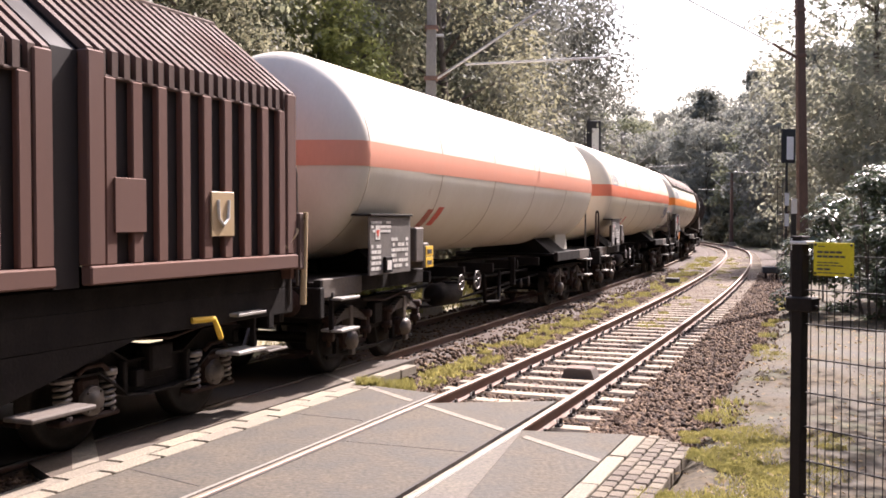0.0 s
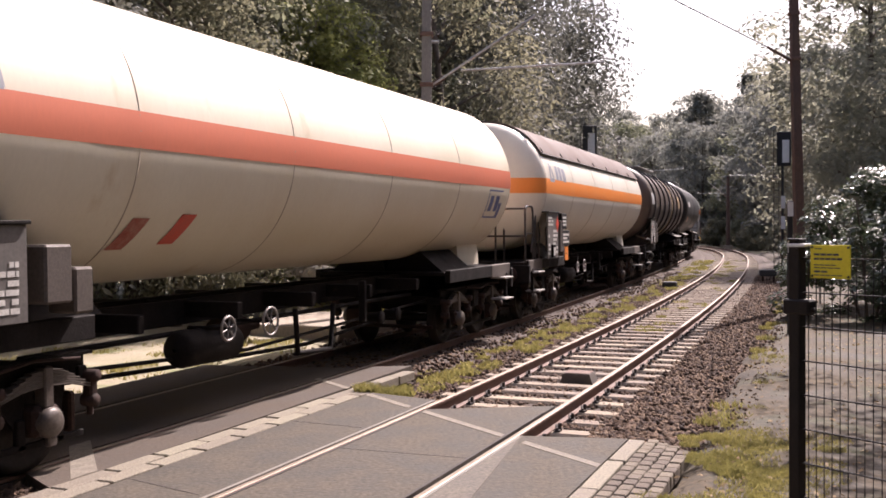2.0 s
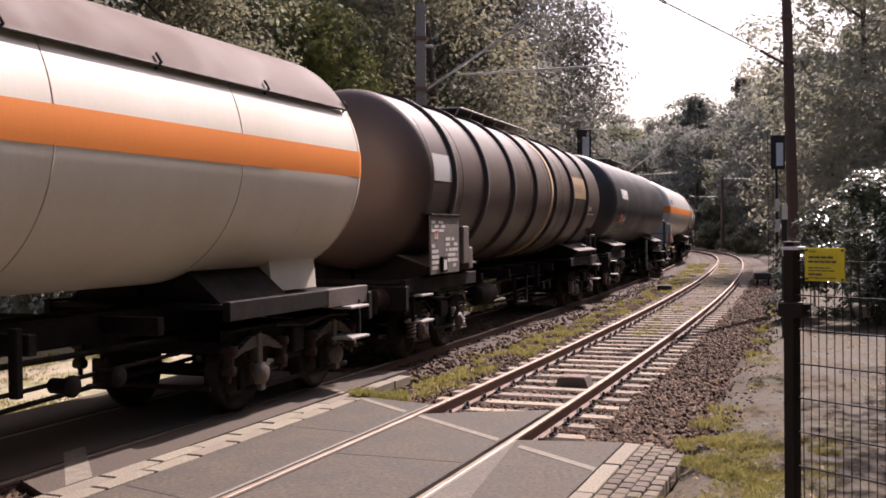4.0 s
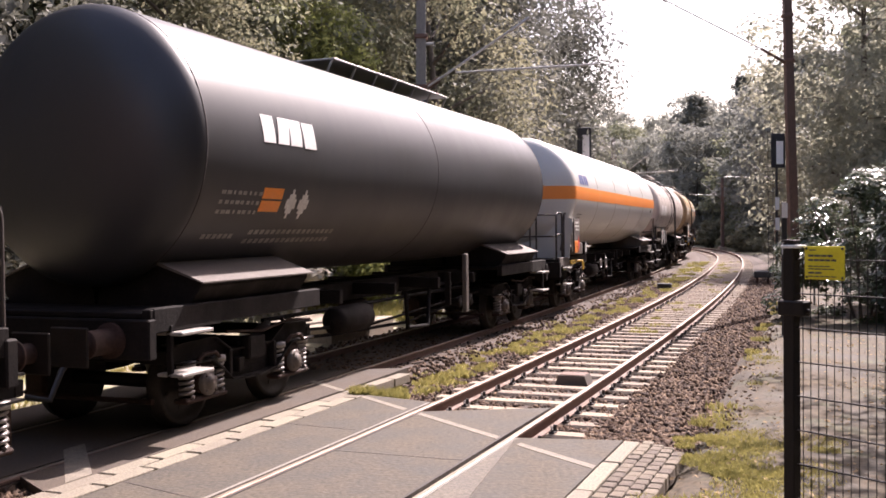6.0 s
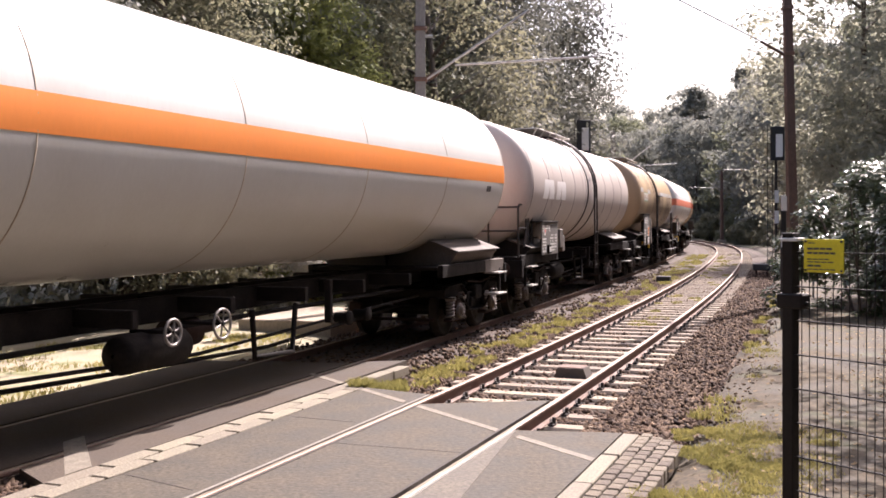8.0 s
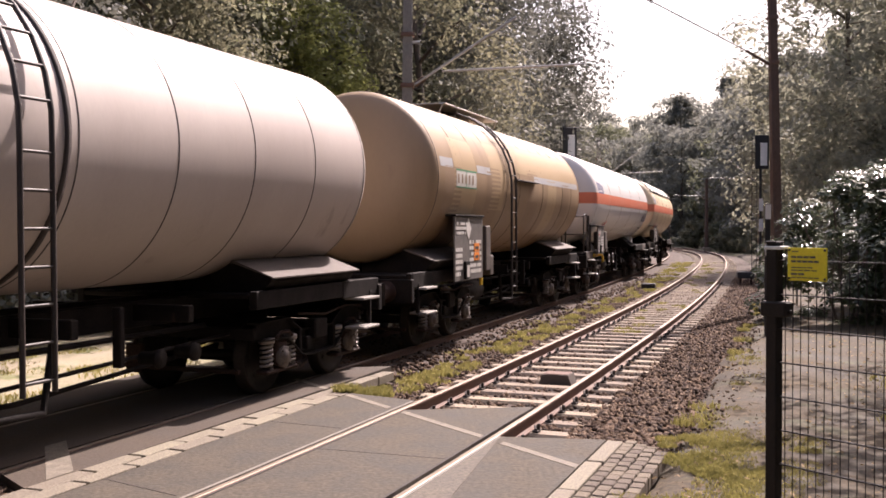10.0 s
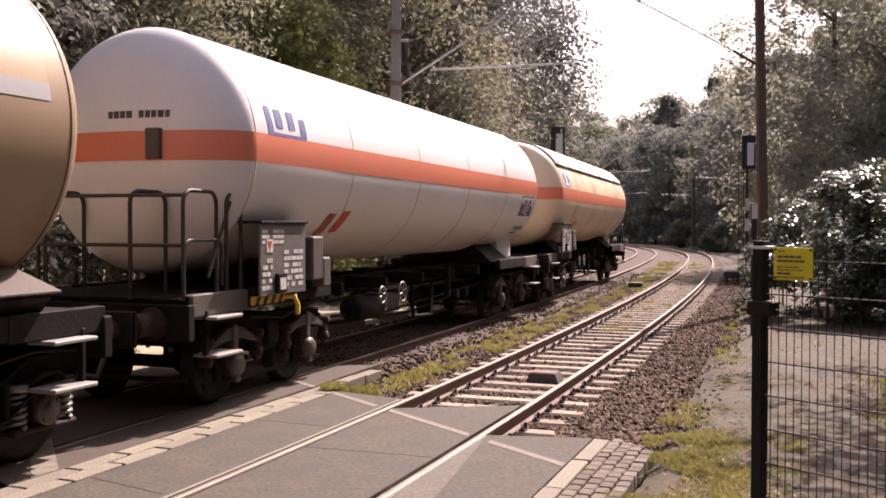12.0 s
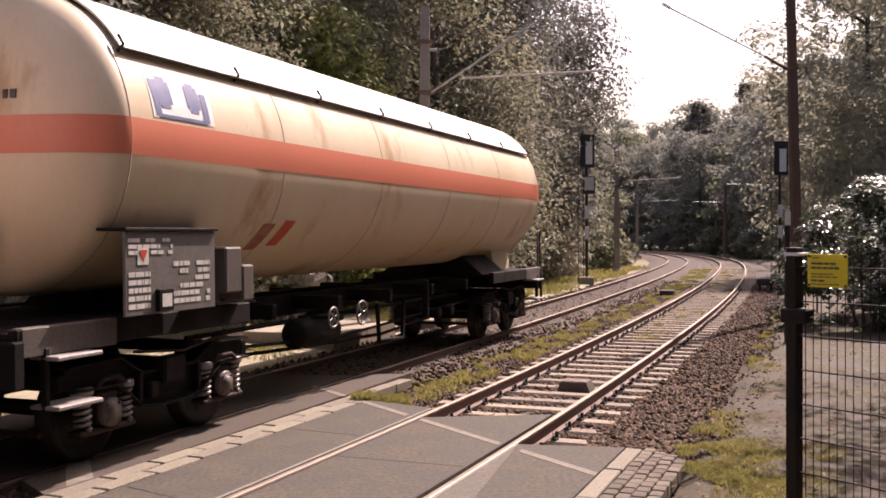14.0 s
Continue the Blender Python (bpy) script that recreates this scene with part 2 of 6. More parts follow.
# ---------------------------------------------------------------- mesh helpers
class Geo:
    """Gathers vertices and faces of one mesh."""

    def __init__(self):
        self.v, self.f, self.s = [], [], []

    def add(self, verts, faces, smooth=False, m=None):
        k = len(self.v)
        self.v += [tuple(m @ Vector(p)) for p in verts] if m else [tuple(p) for p in verts]
        self.f += [tuple(i + k for i in f) for f in faces]
        self.s += [smooth] * len(faces)
        return self

    def box(self, x0, x1, y0, y1, z0, z1, c=0.0, m=None):
        """A box with chamfered edges where c is given."""
        x0, x1, y0, y1, z0, z1 = min(x0, x1), max(x0, x1), min(y0, y1), max(y0, y1), min(z0, z1), max(z0, z1)
        if not c:
            v = [(x, y, z) for x in (x0, x1) for y in (y0, y1) for z in (z0, z1)]
            return self.add(v, [(0, 1, 3, 2), (4, 6, 7, 5), (0, 4, 5, 1), (2, 3, 7, 6), (0, 2, 6, 4), (1, 5, 7, 3)], m=m)
        c = min(c, (x1 - x0) * 0.45, (y1 - y0) * 0.45, (z1 - z0) * 0.45)
        bm = bmesh.new()
        for x, dx in ((x0, c), (x1, -c)):
            for y, dy in ((y0, c), (y1, -c)):
                for z, dz in ((z0, c), (z1, -c)):
                    for p in ((x, y + dy, z + dz), (x + dx, y, z + dz), (x + dx, y + dy, z)):
                        bm.verts.new(p)
        bmesh.ops.convex_hull(bm, input=bm.verts)
        bm.verts.index_update()
        self.add([v.co for v in bm.verts], [[v.index for v in f.verts] for f in bm.faces], m=m)
        bm.free()
        return self

    def tube(self, pts, r, seg=8, m=None, ends=True):
        """A round bar along a line of points; r may be one radius or one a point."""
        pts = [Vector(p) for p in pts]
        rs = r if isinstance(r, (list, tuple)) else [r] * len(pts)
        v, f, a = [], [], None
        for i, p in enumerate(pts):
            d = (pts[min(i + 1, len(pts) - 1)] - pts[max(i - 1, 0)]).normalized()
            a = d.cross((0, 0, 1) if abs(d.z) < 0.9 else (0, 1, 0)).normalized() if a is None else (a - d * a.dot(d)).normalized()
            b = d.cross(a)
            v += [p + rs[i] * (math.cos(t) * a + math.sin(t) * b) for t in (2 * math.pi * k / seg for k in range(seg))]
        for i in range(len(pts) - 1):
            for k in range(seg):
                f.append((i * seg + k, i * seg + (k + 1) % seg, (i + 1) * seg + (k + 1) % seg, (i + 1) * seg + k))
        self.add(v, f, True, m)
        if ends:
            n = len(pts) - 1
            self.add(v[:seg], [tuple(range(seg))[::-1]], False, m).add(v[n * seg:], [tuple(range(seg))], False, m)
        return self

    def lathe(self, prof, axis="y", seg=48, a0=0.0, a1=360.0, at=(0, 0, 0), m=None):
        """Turns (place along the axis, radius) round an axis; angle 0 points to +x, 90 to +z for axis y."""
        full = a1 - a0 >= 359.9
        k = seg if full else seg + 1
        v, f = [], []
        for u, r in prof:
            for i in range(k):
                t = radians(a0 + (a1 - a0) * i / seg)
                c, s = r * math.cos(t), r * math.sin(t)
                p = (c, u, s) if axis == "y" else (u, c, s) if axis == "x" else (c, s, u)
                v.append((p[0] + at[0], p[1] + at[1], p[2] + at[2]))
        for j in range(len(prof) - 1):
            for i in range(seg):
                a, b = i, (i + 1) % k
                f.append((j * k + a, j * k + b, (j + 1) * k + b, (j + 1) * k + a))
        return self.add(v, f, True, m)

    def prism(self, poly, lo, hi, axis="x", m=None):
        """A flat outline pushed along an axis; the outline is (y, z) for x, (x, z) for y, (x, y) for z."""
        put = {"x": lambda u, a, b: (u, a, b), "y": lambda u, a, b: (a, u, b), "z": lambda u, a, b: (a, b, u)}[axis]
        n = len(poly)
        v = [put(lo, *p) for p in poly] + [put(hi, *p) for p in poly]
        f = [tuple(range(n))[::-1], tuple(range(n, 2 * n))] + [(i, (i + 1) % n, n + (i + 1) % n, n + i) for i in range(n)]
        return self.add(v, f, False, m)

    def mesh(self, name, mat):
        me = bpy.data.meshes.new(name)
        me.from_pydata(self.v, [], self.f)
        me.polygons.foreach_set("use_smooth", self.s)
        me.materials.append(mat)
        bm = bmesh.new()
        bm.from_mesh(me)
        bmesh.ops.recalc_face_normals(bm, faces=bm.faces)
        bm.to_mesh(me)
        bm.free()
        return me


def part(name, geo, mat, parent=None, label="", m=None):
    """Links a Geo, or a mesh made before, as one object under its thing."""
    ob = new(name, geo.mesh(name, M[mat]) if isinstance(geo, Geo) else geo)
    if parent:
        ob.parent = parent
    if m:
        ob.matrix_basis = m
    if label:
        ob["label"] = label
    return ob


def thing(name, label, category, group="", kind="", m=None):
    ob = new(name)
    ob.empty_display_size = 0.2
    if m:
        ob.matrix_basis = m
    return tagged(ob, label, category, group, kind)


def quick_mesh(name, verts, quads, mat):
    """A mesh from arrays of corners and of four-cornered faces."""
    me = bpy.data.meshes.new(name)
    verts, quads = np.asarray(verts, np.float32), np.asarray(quads, np.int32)
    k = quads.shape[1]
    me.vertices.add(len(verts))
    me.vertices.foreach_set("co", verts.ravel())
    me.loops.add(quads.size)
    me.loops.foreach_set("vertex_index", quads.ravel())
    me.polygons.add(len(quads))
    me.polygons.foreach_set("loop_start", np.arange(0, quads.size, k, dtype=np.int32))
    me.update(calc_edges=True)
    me.materials.append(M[mat])
    return me


# ---------------------------------------------------------------- the two tracks
class Track:
    """A line that starts at (x0, 3.84), runs at a heading to the right of +y, bends a little to the left and then more."""

    def __init__(self, x0, heading, k0, k1, s1, s2):
        self.step = 0.1
        s = np.arange(0, 230, self.step)
        k = k0 + (k1 - k0) * np.clip((s - s1) / (s2 - s1), 0, 1)
        t = heading - np.concatenate([[0], np.cumsum((k[1:] + k[:-1]) / 2 * self.step)])
        self.x = x0 + np.concatenate([[0], np.cumsum((np.sin(t[1:]) + np.sin(t[:-1])) / 2 * self.step)])
        self.y = 3.84 + np.concatenate([[0], np.cumsum((np.cos(t[1:]) + np.cos(t[:-1])) / 2 * self.step)])
        self.t, self.s, self.x0, self.heading = t, s, x0, heading

    def at(self, s, off=0.0):
        """x, y and heading at s metres along, off metres to the right."""
        if s < 0:
            x, y, t = self.x0 + s * math.sin(self.heading), 3.84 + s * math.cos(self.heading), self.heading
        else:
            x, y, t = (float(np.interp(s, self.s, a)) for a in (self.x, self.y, self.t))
        return x + off * math.cos(t), y - off * math.sin(t), t

    def p(self, s, off=0.0, z=0.0):
        x, y, _ = self.at(s, off)
        return (x, y, z)

    def put(self, s, off=0.0, z=0.0, turn=0.0):
        x, y, t = self.at(s, off)
        return pose(x, y, z, 0, 0, -math.degrees(t) + turn)


NEAR = Track(-2.507, 0.4056, 0.00192, 0.00667, 54.2, 76.8)
FAR = Track(-6.186, 0.3901, 0.00151, 0.00608, 54.2, 76.8)
HALF = 0.7224


def strip(tr, s0, s1, rows, step=2.0):
    """A ribbon along a track through (off, z) rows."""
    g = Geo()
    n = max(1, int(math.ceil((s1 - s0) / step)))
    v = [tr.p(s0 + (s1 - s0) * i / n, o, z) for i in range(n + 1) for o, z in rows]
    k = len(rows)
    g.add(v, [(i * k + j, i * k + j + 1, (i + 1) * k + j + 1, (i + 1) * k + j) for i in range(n) for j in range(k - 1)])
    return g


def slab(tr, o0, o1, s_a, s_b, top=0.0, deep=0.14):
    """A slab between two offsets; its ends s_a and s_b are (s at o0, s at o1)."""
    g = Geo()
    n = 6
    v = []
    for i in range(n + 1):
        for o, e in ((o0, 0), (o1, 1)):
            s = s_a[e] + (s_b[e] - s_a[e]) * i / n
            v += [tr.p(s, o, top), tr.p(s, o, top - deep)]
    f = []
    for i in range(n):
        a, b = 4 * i, 4 * i + 4
        f += [(a, a + 2, b + 2, b), (a + 1, b + 1, b + 3, a + 3), (a, b, b + 1, a + 1), (a + 2, a + 3, b + 3, b + 2)]
    f += [(0, 1, 3, 2), (4 * n, 4 * n + 2, 4 * n + 3, 4 * n + 1)]
    return g.add(v, f)


# ground: one sheet to the horizon, a little lower than the sleepers' foot
def ground_sheet():
    size, n = 900, 90
    u = np.linspace(-1, 1, n + 1)
    u = np.sign(u) * np.abs(u) ** 2.2 * size
    xx, yy = np.meshgrid(u, u + 30)
    rng = np.random.RandomState(3)
    zz = -0.36 + rng.uniform(-0.03, 0.03, xx.shape)
    i = np.arange(n)[:, None] * (n + 1) + np.arange(n)[None]
    quads = np.stack([i, i + 1, i + n + 2, i + n + 1], -1).reshape(-1, 4)
    ob = new("ground", quick_mesh("ground", np.stack([xx, yy, zz], -1).reshape(-1, 3), quads, "soil"))
    return tagged(ob, "bare woodland soil with grass and leaf litter", "ground", kind="structure")


ground_sheet()
tagged(part("verge", strip(FAR, -60, 60, [(-9, -0.2), (-6.5, -0.1), (-4, -0.08), (-1.9, -0.16), (-1.6, -0.35)]), "sand"),
       "sandy verge with patches of dry grass beside the track", "verge", kind="structure")
def ragged_path():
    """A ribbon whose edge towards the ballast wanders and sinks."""
    rng = random.Random(17)
    rows, n = [(2.12, -0.34), (2.36, -0.13), (2.56, -0.06), (3.4, -0.03), (5.2, -0.06), (8.5, -0.1)], 420
    v, wob = [], 0.0
    for i in range(n + 1):
        wob = 0.86 * wob + rng.uniform(-0.07, 0.07)
        for j, (o, z) in enumerate(rows):
            k = (0.6, 1.0, 1.0, 0.3, 0, 0)[j]
            v.append(NEAR.p(-30 + 105 * i / n, o + k * wob, z + (rng.uniform(-0.012, 0.012) if j < 4 else 0)))
    k = len(rows)
    return Geo().add(v, [(i * k + j, i * k + j + 1, (i + 1) * k + j + 1, (i + 1) * k + j) for i in range(n) for j in range(k - 1)], True)


tagged(part("footpath", ragged_path(), "path"),
       "trodden gravel footpath beside the railway", "path", kind="structure")
tagged(part("ballast_bed_near", strip(NEAR, -40, 225, [(-2.4, -0.3), (-1.75, -0.2), (-1.2, -0.215), (0, -0.205), (1.2, -0.215), (1.7, -0.2), (2.45, -0.3)]), "bed"),
       "dark crushed stone ballast bed under the track", "ballast", kind="structure")
tagged(part("ballast_bed_far", strip(FAR, -150, 225, [(-2.2, -0.32), (-1.6, -0.16), (-0.8, -0.12), (0, -0.12), (0.8, -0.12), (1.5, -0.16), (2.0, -0.28)]), "bed"),
       "brown crushed stone ballast bed under the track", "ballast", kind="structure")


def rail_geo(tr, off, s0, s1, step):
    prof = [(-0.062, -0.17), (0.062, -0.17), (0.062, -0.157), (0.012, -0.14), (0.009, -0.05), (0.033, -0.036), (0.036, -0.012), (0.03, -0.004),
            (-0.03, -0.004), (-0.036, -0.012), (-0.033, -0.036), (-0.009, -0.05), (-0.012, -0.14), (-0.062, -0.157)]
    rows = [(off + a, b) for a, b in prof]
    return strip(tr, s0, s1, rows + rows[:1], step), strip(tr, s0, s1, [(off - 0.029, -0.0035), (off - 0.02, 0.0), (off + 0.02, 0.0), (off + 0.029, -0.0035)], step)


def sleeper_meshes():
    g = Geo().prism([(-0.13, 0.0), (-0.1, 0.03), (0.1, 0.03), (0.13, 0.0), (0.14, -0.14), (-0.14, -0.14)], -1.25, 1.25)
    clip = Geo()
    for sx in (1,):
        clip.box(sx * 0.085 - 0.03, sx * 0.085 + 0.03, -0.06, 0.06, 0.03, 0.055, 0.01)
        clip.tube([(sx * 0.09, -0.05, 0.06), (sx * 0.07, 0, 0.085), (sx * 0.09, 0.05, 0.06)], 0.012, 6)
        clip.tube([(sx * 0.1, 0, 0.03), (sx * 0.1, 0, 0.11)], 0.016, 6)
    return g.mesh("sleeper", M["sleeper"]), clip.mesh("rail_clip", M["clip"])


SLEEPER, CLIP = sleeper_meshes()


def railway(tr, name, label, s_first, count, clips):
    t = thing(name, label, "railway track", "railway tracks")
    for off in (-HALF, HALF):
        side, top = rail_geo(tr, off, -150 if tr is FAR else -40, 225, 1.5)
        r = part("rail", side, "rail_side", t, "rusty brown rail")
        part("running_surface", top, "rail_top", r, "bright polished rail head")
    for i in range(count):
        wob = random.uniform(-1, 1)
        s = part("sleeper", SLEEPER, "", t, m=tr.put(s_first + 0.602 * i + 0.015 * wob, 0.02 * wob, -0.2, 0.6 * wob))
        if i < clips:
            for off in (-HALF, HALF):
                for turn in (0, 180):
                    part("rail_clip", CLIP, "", s, m=pose(off, 0, 0, 0, 0, turn) @ Matrix.Diagonal((1.25, 1.35, 1.1, 1)))
    return t


railway(NEAR, "railway_track", "ballasted railway track with light worn sleepers and rusty rails", 6.95, 150, 50)
railway(FAR, "railway_track", "railway track with brown dusty ballast and rusty rails", 12.4, 110, 12)


# ---------------------------------------------------------------- level crossing
road = thing("road", "grey worn asphalt road over the level crossing", "road", kind="structure")
for tr, o0, o1, a, b in ((NEAR, -0.655, 0.655, (-14, -14), (7.4, 8.1)), (NEAR, 0.79, 1.785, (-14, -14), (6.45, 6.68)), (NEAR, -1.73, -0.79, (-14, -14), (8.2, 8.0)),
                         (FAR, 0.79, 1.34, (5.0, 4.7), (11.6, 11.9)), (FAR, -0.655, 0.655, (-3, -3), (11.2, 11.4)), (FAR, -1.7, -0.79, (-3, -3), (11.0, 11.1))):
    part("asphalt_panel", slab(tr, o0, o1, a, b), "asphalt" if tr is NEAR else "asphalt_brown", road)
# steel edges of the flange grooves and the concrete haunch beside the rail
for o0, o1, mat, end in ((0.63, 0.655, "clip", 7.6), (-0.655, -0.63, "clip", 7.2), (0.765, 0.8, "haunch", 6.4), (-0.8, -0.765, "haunch", 7.9)):
    part("groove_edge", slab(NEAR, o0, o1, (-14, -14), (end, end + 0.05), 0.005, 0.1), mat, road)
for o0, o1 in ((-0.79, -0.655), (0.655, 0.79)):
    part("groove_floor", slab(NEAR, o0, o1, (-14, -14), (6.5, 6.55), -0.045, 0.1), "bed", road)
    part("groove_floor", slab(FAR, o0, o1, (-3, -3), (11, 11), -0.045, 0.1), "bed", road)
for o0, o1, s0, s1 in ((-1.73, -0.87, 3.75, 3.55), (-1.73, -0.87, 6.3, 6.25), (-0.62, 0.62, 2.6, 2.5), (-0.62, 0.62, 5.35, 5.4), (0.89, 1.67, 3.1, 3.05)):
    part("asphalt_joint", slab(NEAR, o0, o1, (s0, s1), (s0 + 0.018, s1 + 0.014), 0.002, 0.004), "clip", road, "dark open joint in the asphalt")
# painted edge line across the road
for o0, o1 in ((-2.95, -2.16), (-1.73, -0.87), (-0.62, 0.62), (0.89, 1.78)):
    s0, s1 = 8.11 - 0.72 * (o0 + 1.79), 8.11 - 0.72 * (o1 + 1.79)
    part("edge_line", slab(NEAR, o0, o1, (s0 - 0.06, s1 - 0.06), (s0 + 0.06, s1 + 0.06), 0.004, 0.003), "paint_line", road, "worn white edge line")
# separate pale oblong beyond the stone strip, same material as the line
part("edge_line", slab(NEAR, -3.08, -2.15, (4.5, 3.55), (4.78, 3.86), 0.004, 0.003), "paint_line", road, "pale oblong mark on the asphalt")
g = Geo()
wedge = [NEAR.p(s, o) for s, o in ((6.4, 0.802), (4.0, 0.802), (-6, 0.802), (-6, 2.0 - 0.25), (1.0, 1.62), (4.0, 1.15))]
g.prism([(x, y) for x, y, _ in wedge], -0.02, 0.004, "z")
part("groove_edge", g, "asphalt_pale", road, "paler worn asphalt wedge beside the rail")
part("cover_board", slab(NEAR, -3.2, -2.2, (3.1, 2.5), (3.25, 2.65), 0.01, 0.1), "rusty", road, "dark timber edging board")


def stones(name, label, category, mat, tr, o0, o1, s0, s1, length, cols, stagger, short=0.0, rough=0.001, tilt=0.5):
    t = thing(name, label, category, kind="structure")
    w = (o1 - o0) / cols
    for c in range(cols):
        s = s0 + (stagger * length * (c % 2))
        while s < s1 - short * c:
            ln = length * random.uniform(0.94, 1.0)
            a = min(s + ln - 0.012, s1 - short * c)
            g = Geo().box(-w / 2 + 0.006, w / 2 - 0.006, 0, a - s, -0.12, 0, 0.008)
            part(category.replace(" ", "_"), g, mat, t, m=tr.put(s, o0 + w * (c + 0.5), random.uniform(0.001, 0.008) - random.uniform(0, rough), random.uniform(-tilt, tilt)))
            s += length
    return t


stones("white_stone_strip", "double row of white stone blocks along the road", "stone block", "white_stone", NEAR, -2.13, -1.75, -6, 10.0, 0.62, 2, 0.5, 1.6)
stones("kerb", "row of pale flush kerb stones", "kerb stone", "white_stone", NEAR, 1.79, 1.955, -4, 6.66, 0.98, 1, 0)
stones("brick_paving", "worn brown clay paving beside the kerb", "brick", "brick_pave", NEAR, 1.96, 2.42, 2.0, 6.75, 0.165, 4, 0.5, 0.12, 0.006, 3.0)


# low concrete platform edge behind the far track
plat = thing("platform_edge", "low stained concrete platform edge beside the far track", "platform", kind="structure")
for k in range(2):
    g = Geo().box(-2.1, 0, 0.005, 1.5, -0.5, 0.13, 0.015)
    part("concrete_block", g, "concrete", plat, m=FAR.put(15.5 + 1.51 * k, -1.8, 0))


# ---------------------------------------------------------------- loose stone and grass
def scatter_stones(name, label, tr, count, s_rng, o_rng, z_at, seed, size=(0.026, 0.055), power=1.6):
    rng = np.random.RandomState(seed)
    base = np.array([(1, 0, 0), (-1, 0, 0), (0, 1, 0), (0, -1, 0), (0, 0, 1), (0, 0, -1)], float)
    tri = np.array([(0, 2, 4), (2, 1, 4), (1, 3, 4), (3, 0, 4), (2, 0, 5), (1, 2, 5), (3, 1, 5), (0, 3, 5)])
    s = s_rng[0] + (s_rng[1] - s_rng[0]) * rng.rand(count) ** power
    o = rng.uniform(*o_rng, count)
    c = np.array([tr.p(a, b, z_at(b)) for a, b in zip(s, o)])
    sc = rng.uniform(*size, (count, 1, 1)) * rng.uniform(0.55, 1.25, (count, 6, 1))
    q = rng.randn(count, 4)
    q /= np.linalg.norm(q, axis=1, keepdims=True)
    w, x, y, z = q.T
    rot = np.stack([1 - 2 * (y * y + z * z), 2 * (x * y - z * w), 2 * (x * z + y * w), 2 * (x * y + z * w), 1 - 2 * (x * x + z * z), 2 * (y * z - x * w),
                    2 * (x * z - y * w), 2 * (y * z + x * w), 1 - 2 * (x * x + y * y)], -1).reshape(-1, 3, 3)
    v = np.einsum("nij,kj->nki", rot, base) * sc + c[:, None]
    f = tri[None] + 6 * np.arange(count)[:, None, None]
    ob = new(name, quick_mesh(name, v.reshape(-1, 3), f.reshape(-1, 3), "stone"))
    return tagged(ob, label, "ballast", kind="stuff")


scatter_stones("ballast_stones", "loose crushed ballast stones on the shoulder", NEAR, 10500, (6.7, 42), (1.2, 2.5), lambda o: -0.19 - 0.07 * max(0, o - 1.7), 1, (0.028, 0.064))
scatter_stones("ballast_stones", "stray ballast stones at the edge of the footpath", NEAR, 520, (6.9, 30), (2.3, 2.75), lambda o: -0.15 + 0.09 * min(1, max(0, (o - 2.3) / 0.3)), 8, (0.016, 0.034))
scatter_stones("ballast_stones", "loose crushed ballast stones between the rails", NEAR, 5000, (7.8, 40), (-1.25, 1.2), lambda o: -0.205, 2, (0.026, 0.06))
scatter_stones("ballast_stones", "loose crushed ballast stones between the tracks", NEAR, 5500, (8.2, 40), (-2.3, -1.2), lambda o: -0.2, 4, (0.026, 0.06))
scatter_stones("ballast_stones", "loose dusty ballast stones of the far track", FAR, 4500, (11.5, 45), (-1.6, 1.6), lambda o: -0.13, 5)
scatter_stones("ballast_stones", "loose ballast stones beside the asphalt", FAR, 900, (3.0, 5.0), (0.75, 1.4), lambda o: -0.1, 6, power=1.0)


def scatter_grass(name, label, spots, count, seed, height=(0.05, 0.16), mat="grass", width=0.006):
    """Bent blades in tufts; spots are (x, y, z, radius, weight)."""
    rng = np.random.RandomState(seed)
    spots = np.array(spots, float)
    w = spots[:, 4] / spots[:, 4].sum()
    idx = rng.choice(len(spots), count, p=w)
    r = spots[idx, 3] * np.sqrt(rng.rand(count))
    a = rng.rand(count) * 2 * np.pi
    base = spots[idx, :3] + np.stack([r * np.cos(a), r * np.sin(a), 0 * r], -1)
    h = rng.uniform(*height, count)[:, None]
    lean = rng.uniform(-0.7, 0.7, (count, 2))
    tip = base + np.concatenate([lean * h, h], 1)
    b = rng.rand(count) * np.pi
    side = np.stack([np.cos(b), np.sin(b), 0 * b], -1) * width * rng.uniform(0.7, 1.8, (count, 1))
    mid = base + np.concatenate([lean * h * 0.35, h * 0.6], 1)
    v = np.stack([base - side, base + side, mid + side * 0.8, mid - side * 0.8, tip], 1)
    k = 5 * np.arange(count)[:, None]
    f = np.concatenate([k + [0, 1, 2], k + [0, 2, 3], k + [3, 2, 4]], 0)
    ob = new(name, quick_mesh(name, v.reshape(-1, 3), f, mat))
    return tagged(ob, label, "grass", kind="stuff")


def along(tr, s0, s1, o0, o1, n, z, r, w, seed):
    rng = random.Random(seed)
    return [(*tr.p(rng.uniform(s0, s1), rng.uniform(o0, o1), z), r * rng.uniform(0.5, 1.4), w) for _ in range(n)]


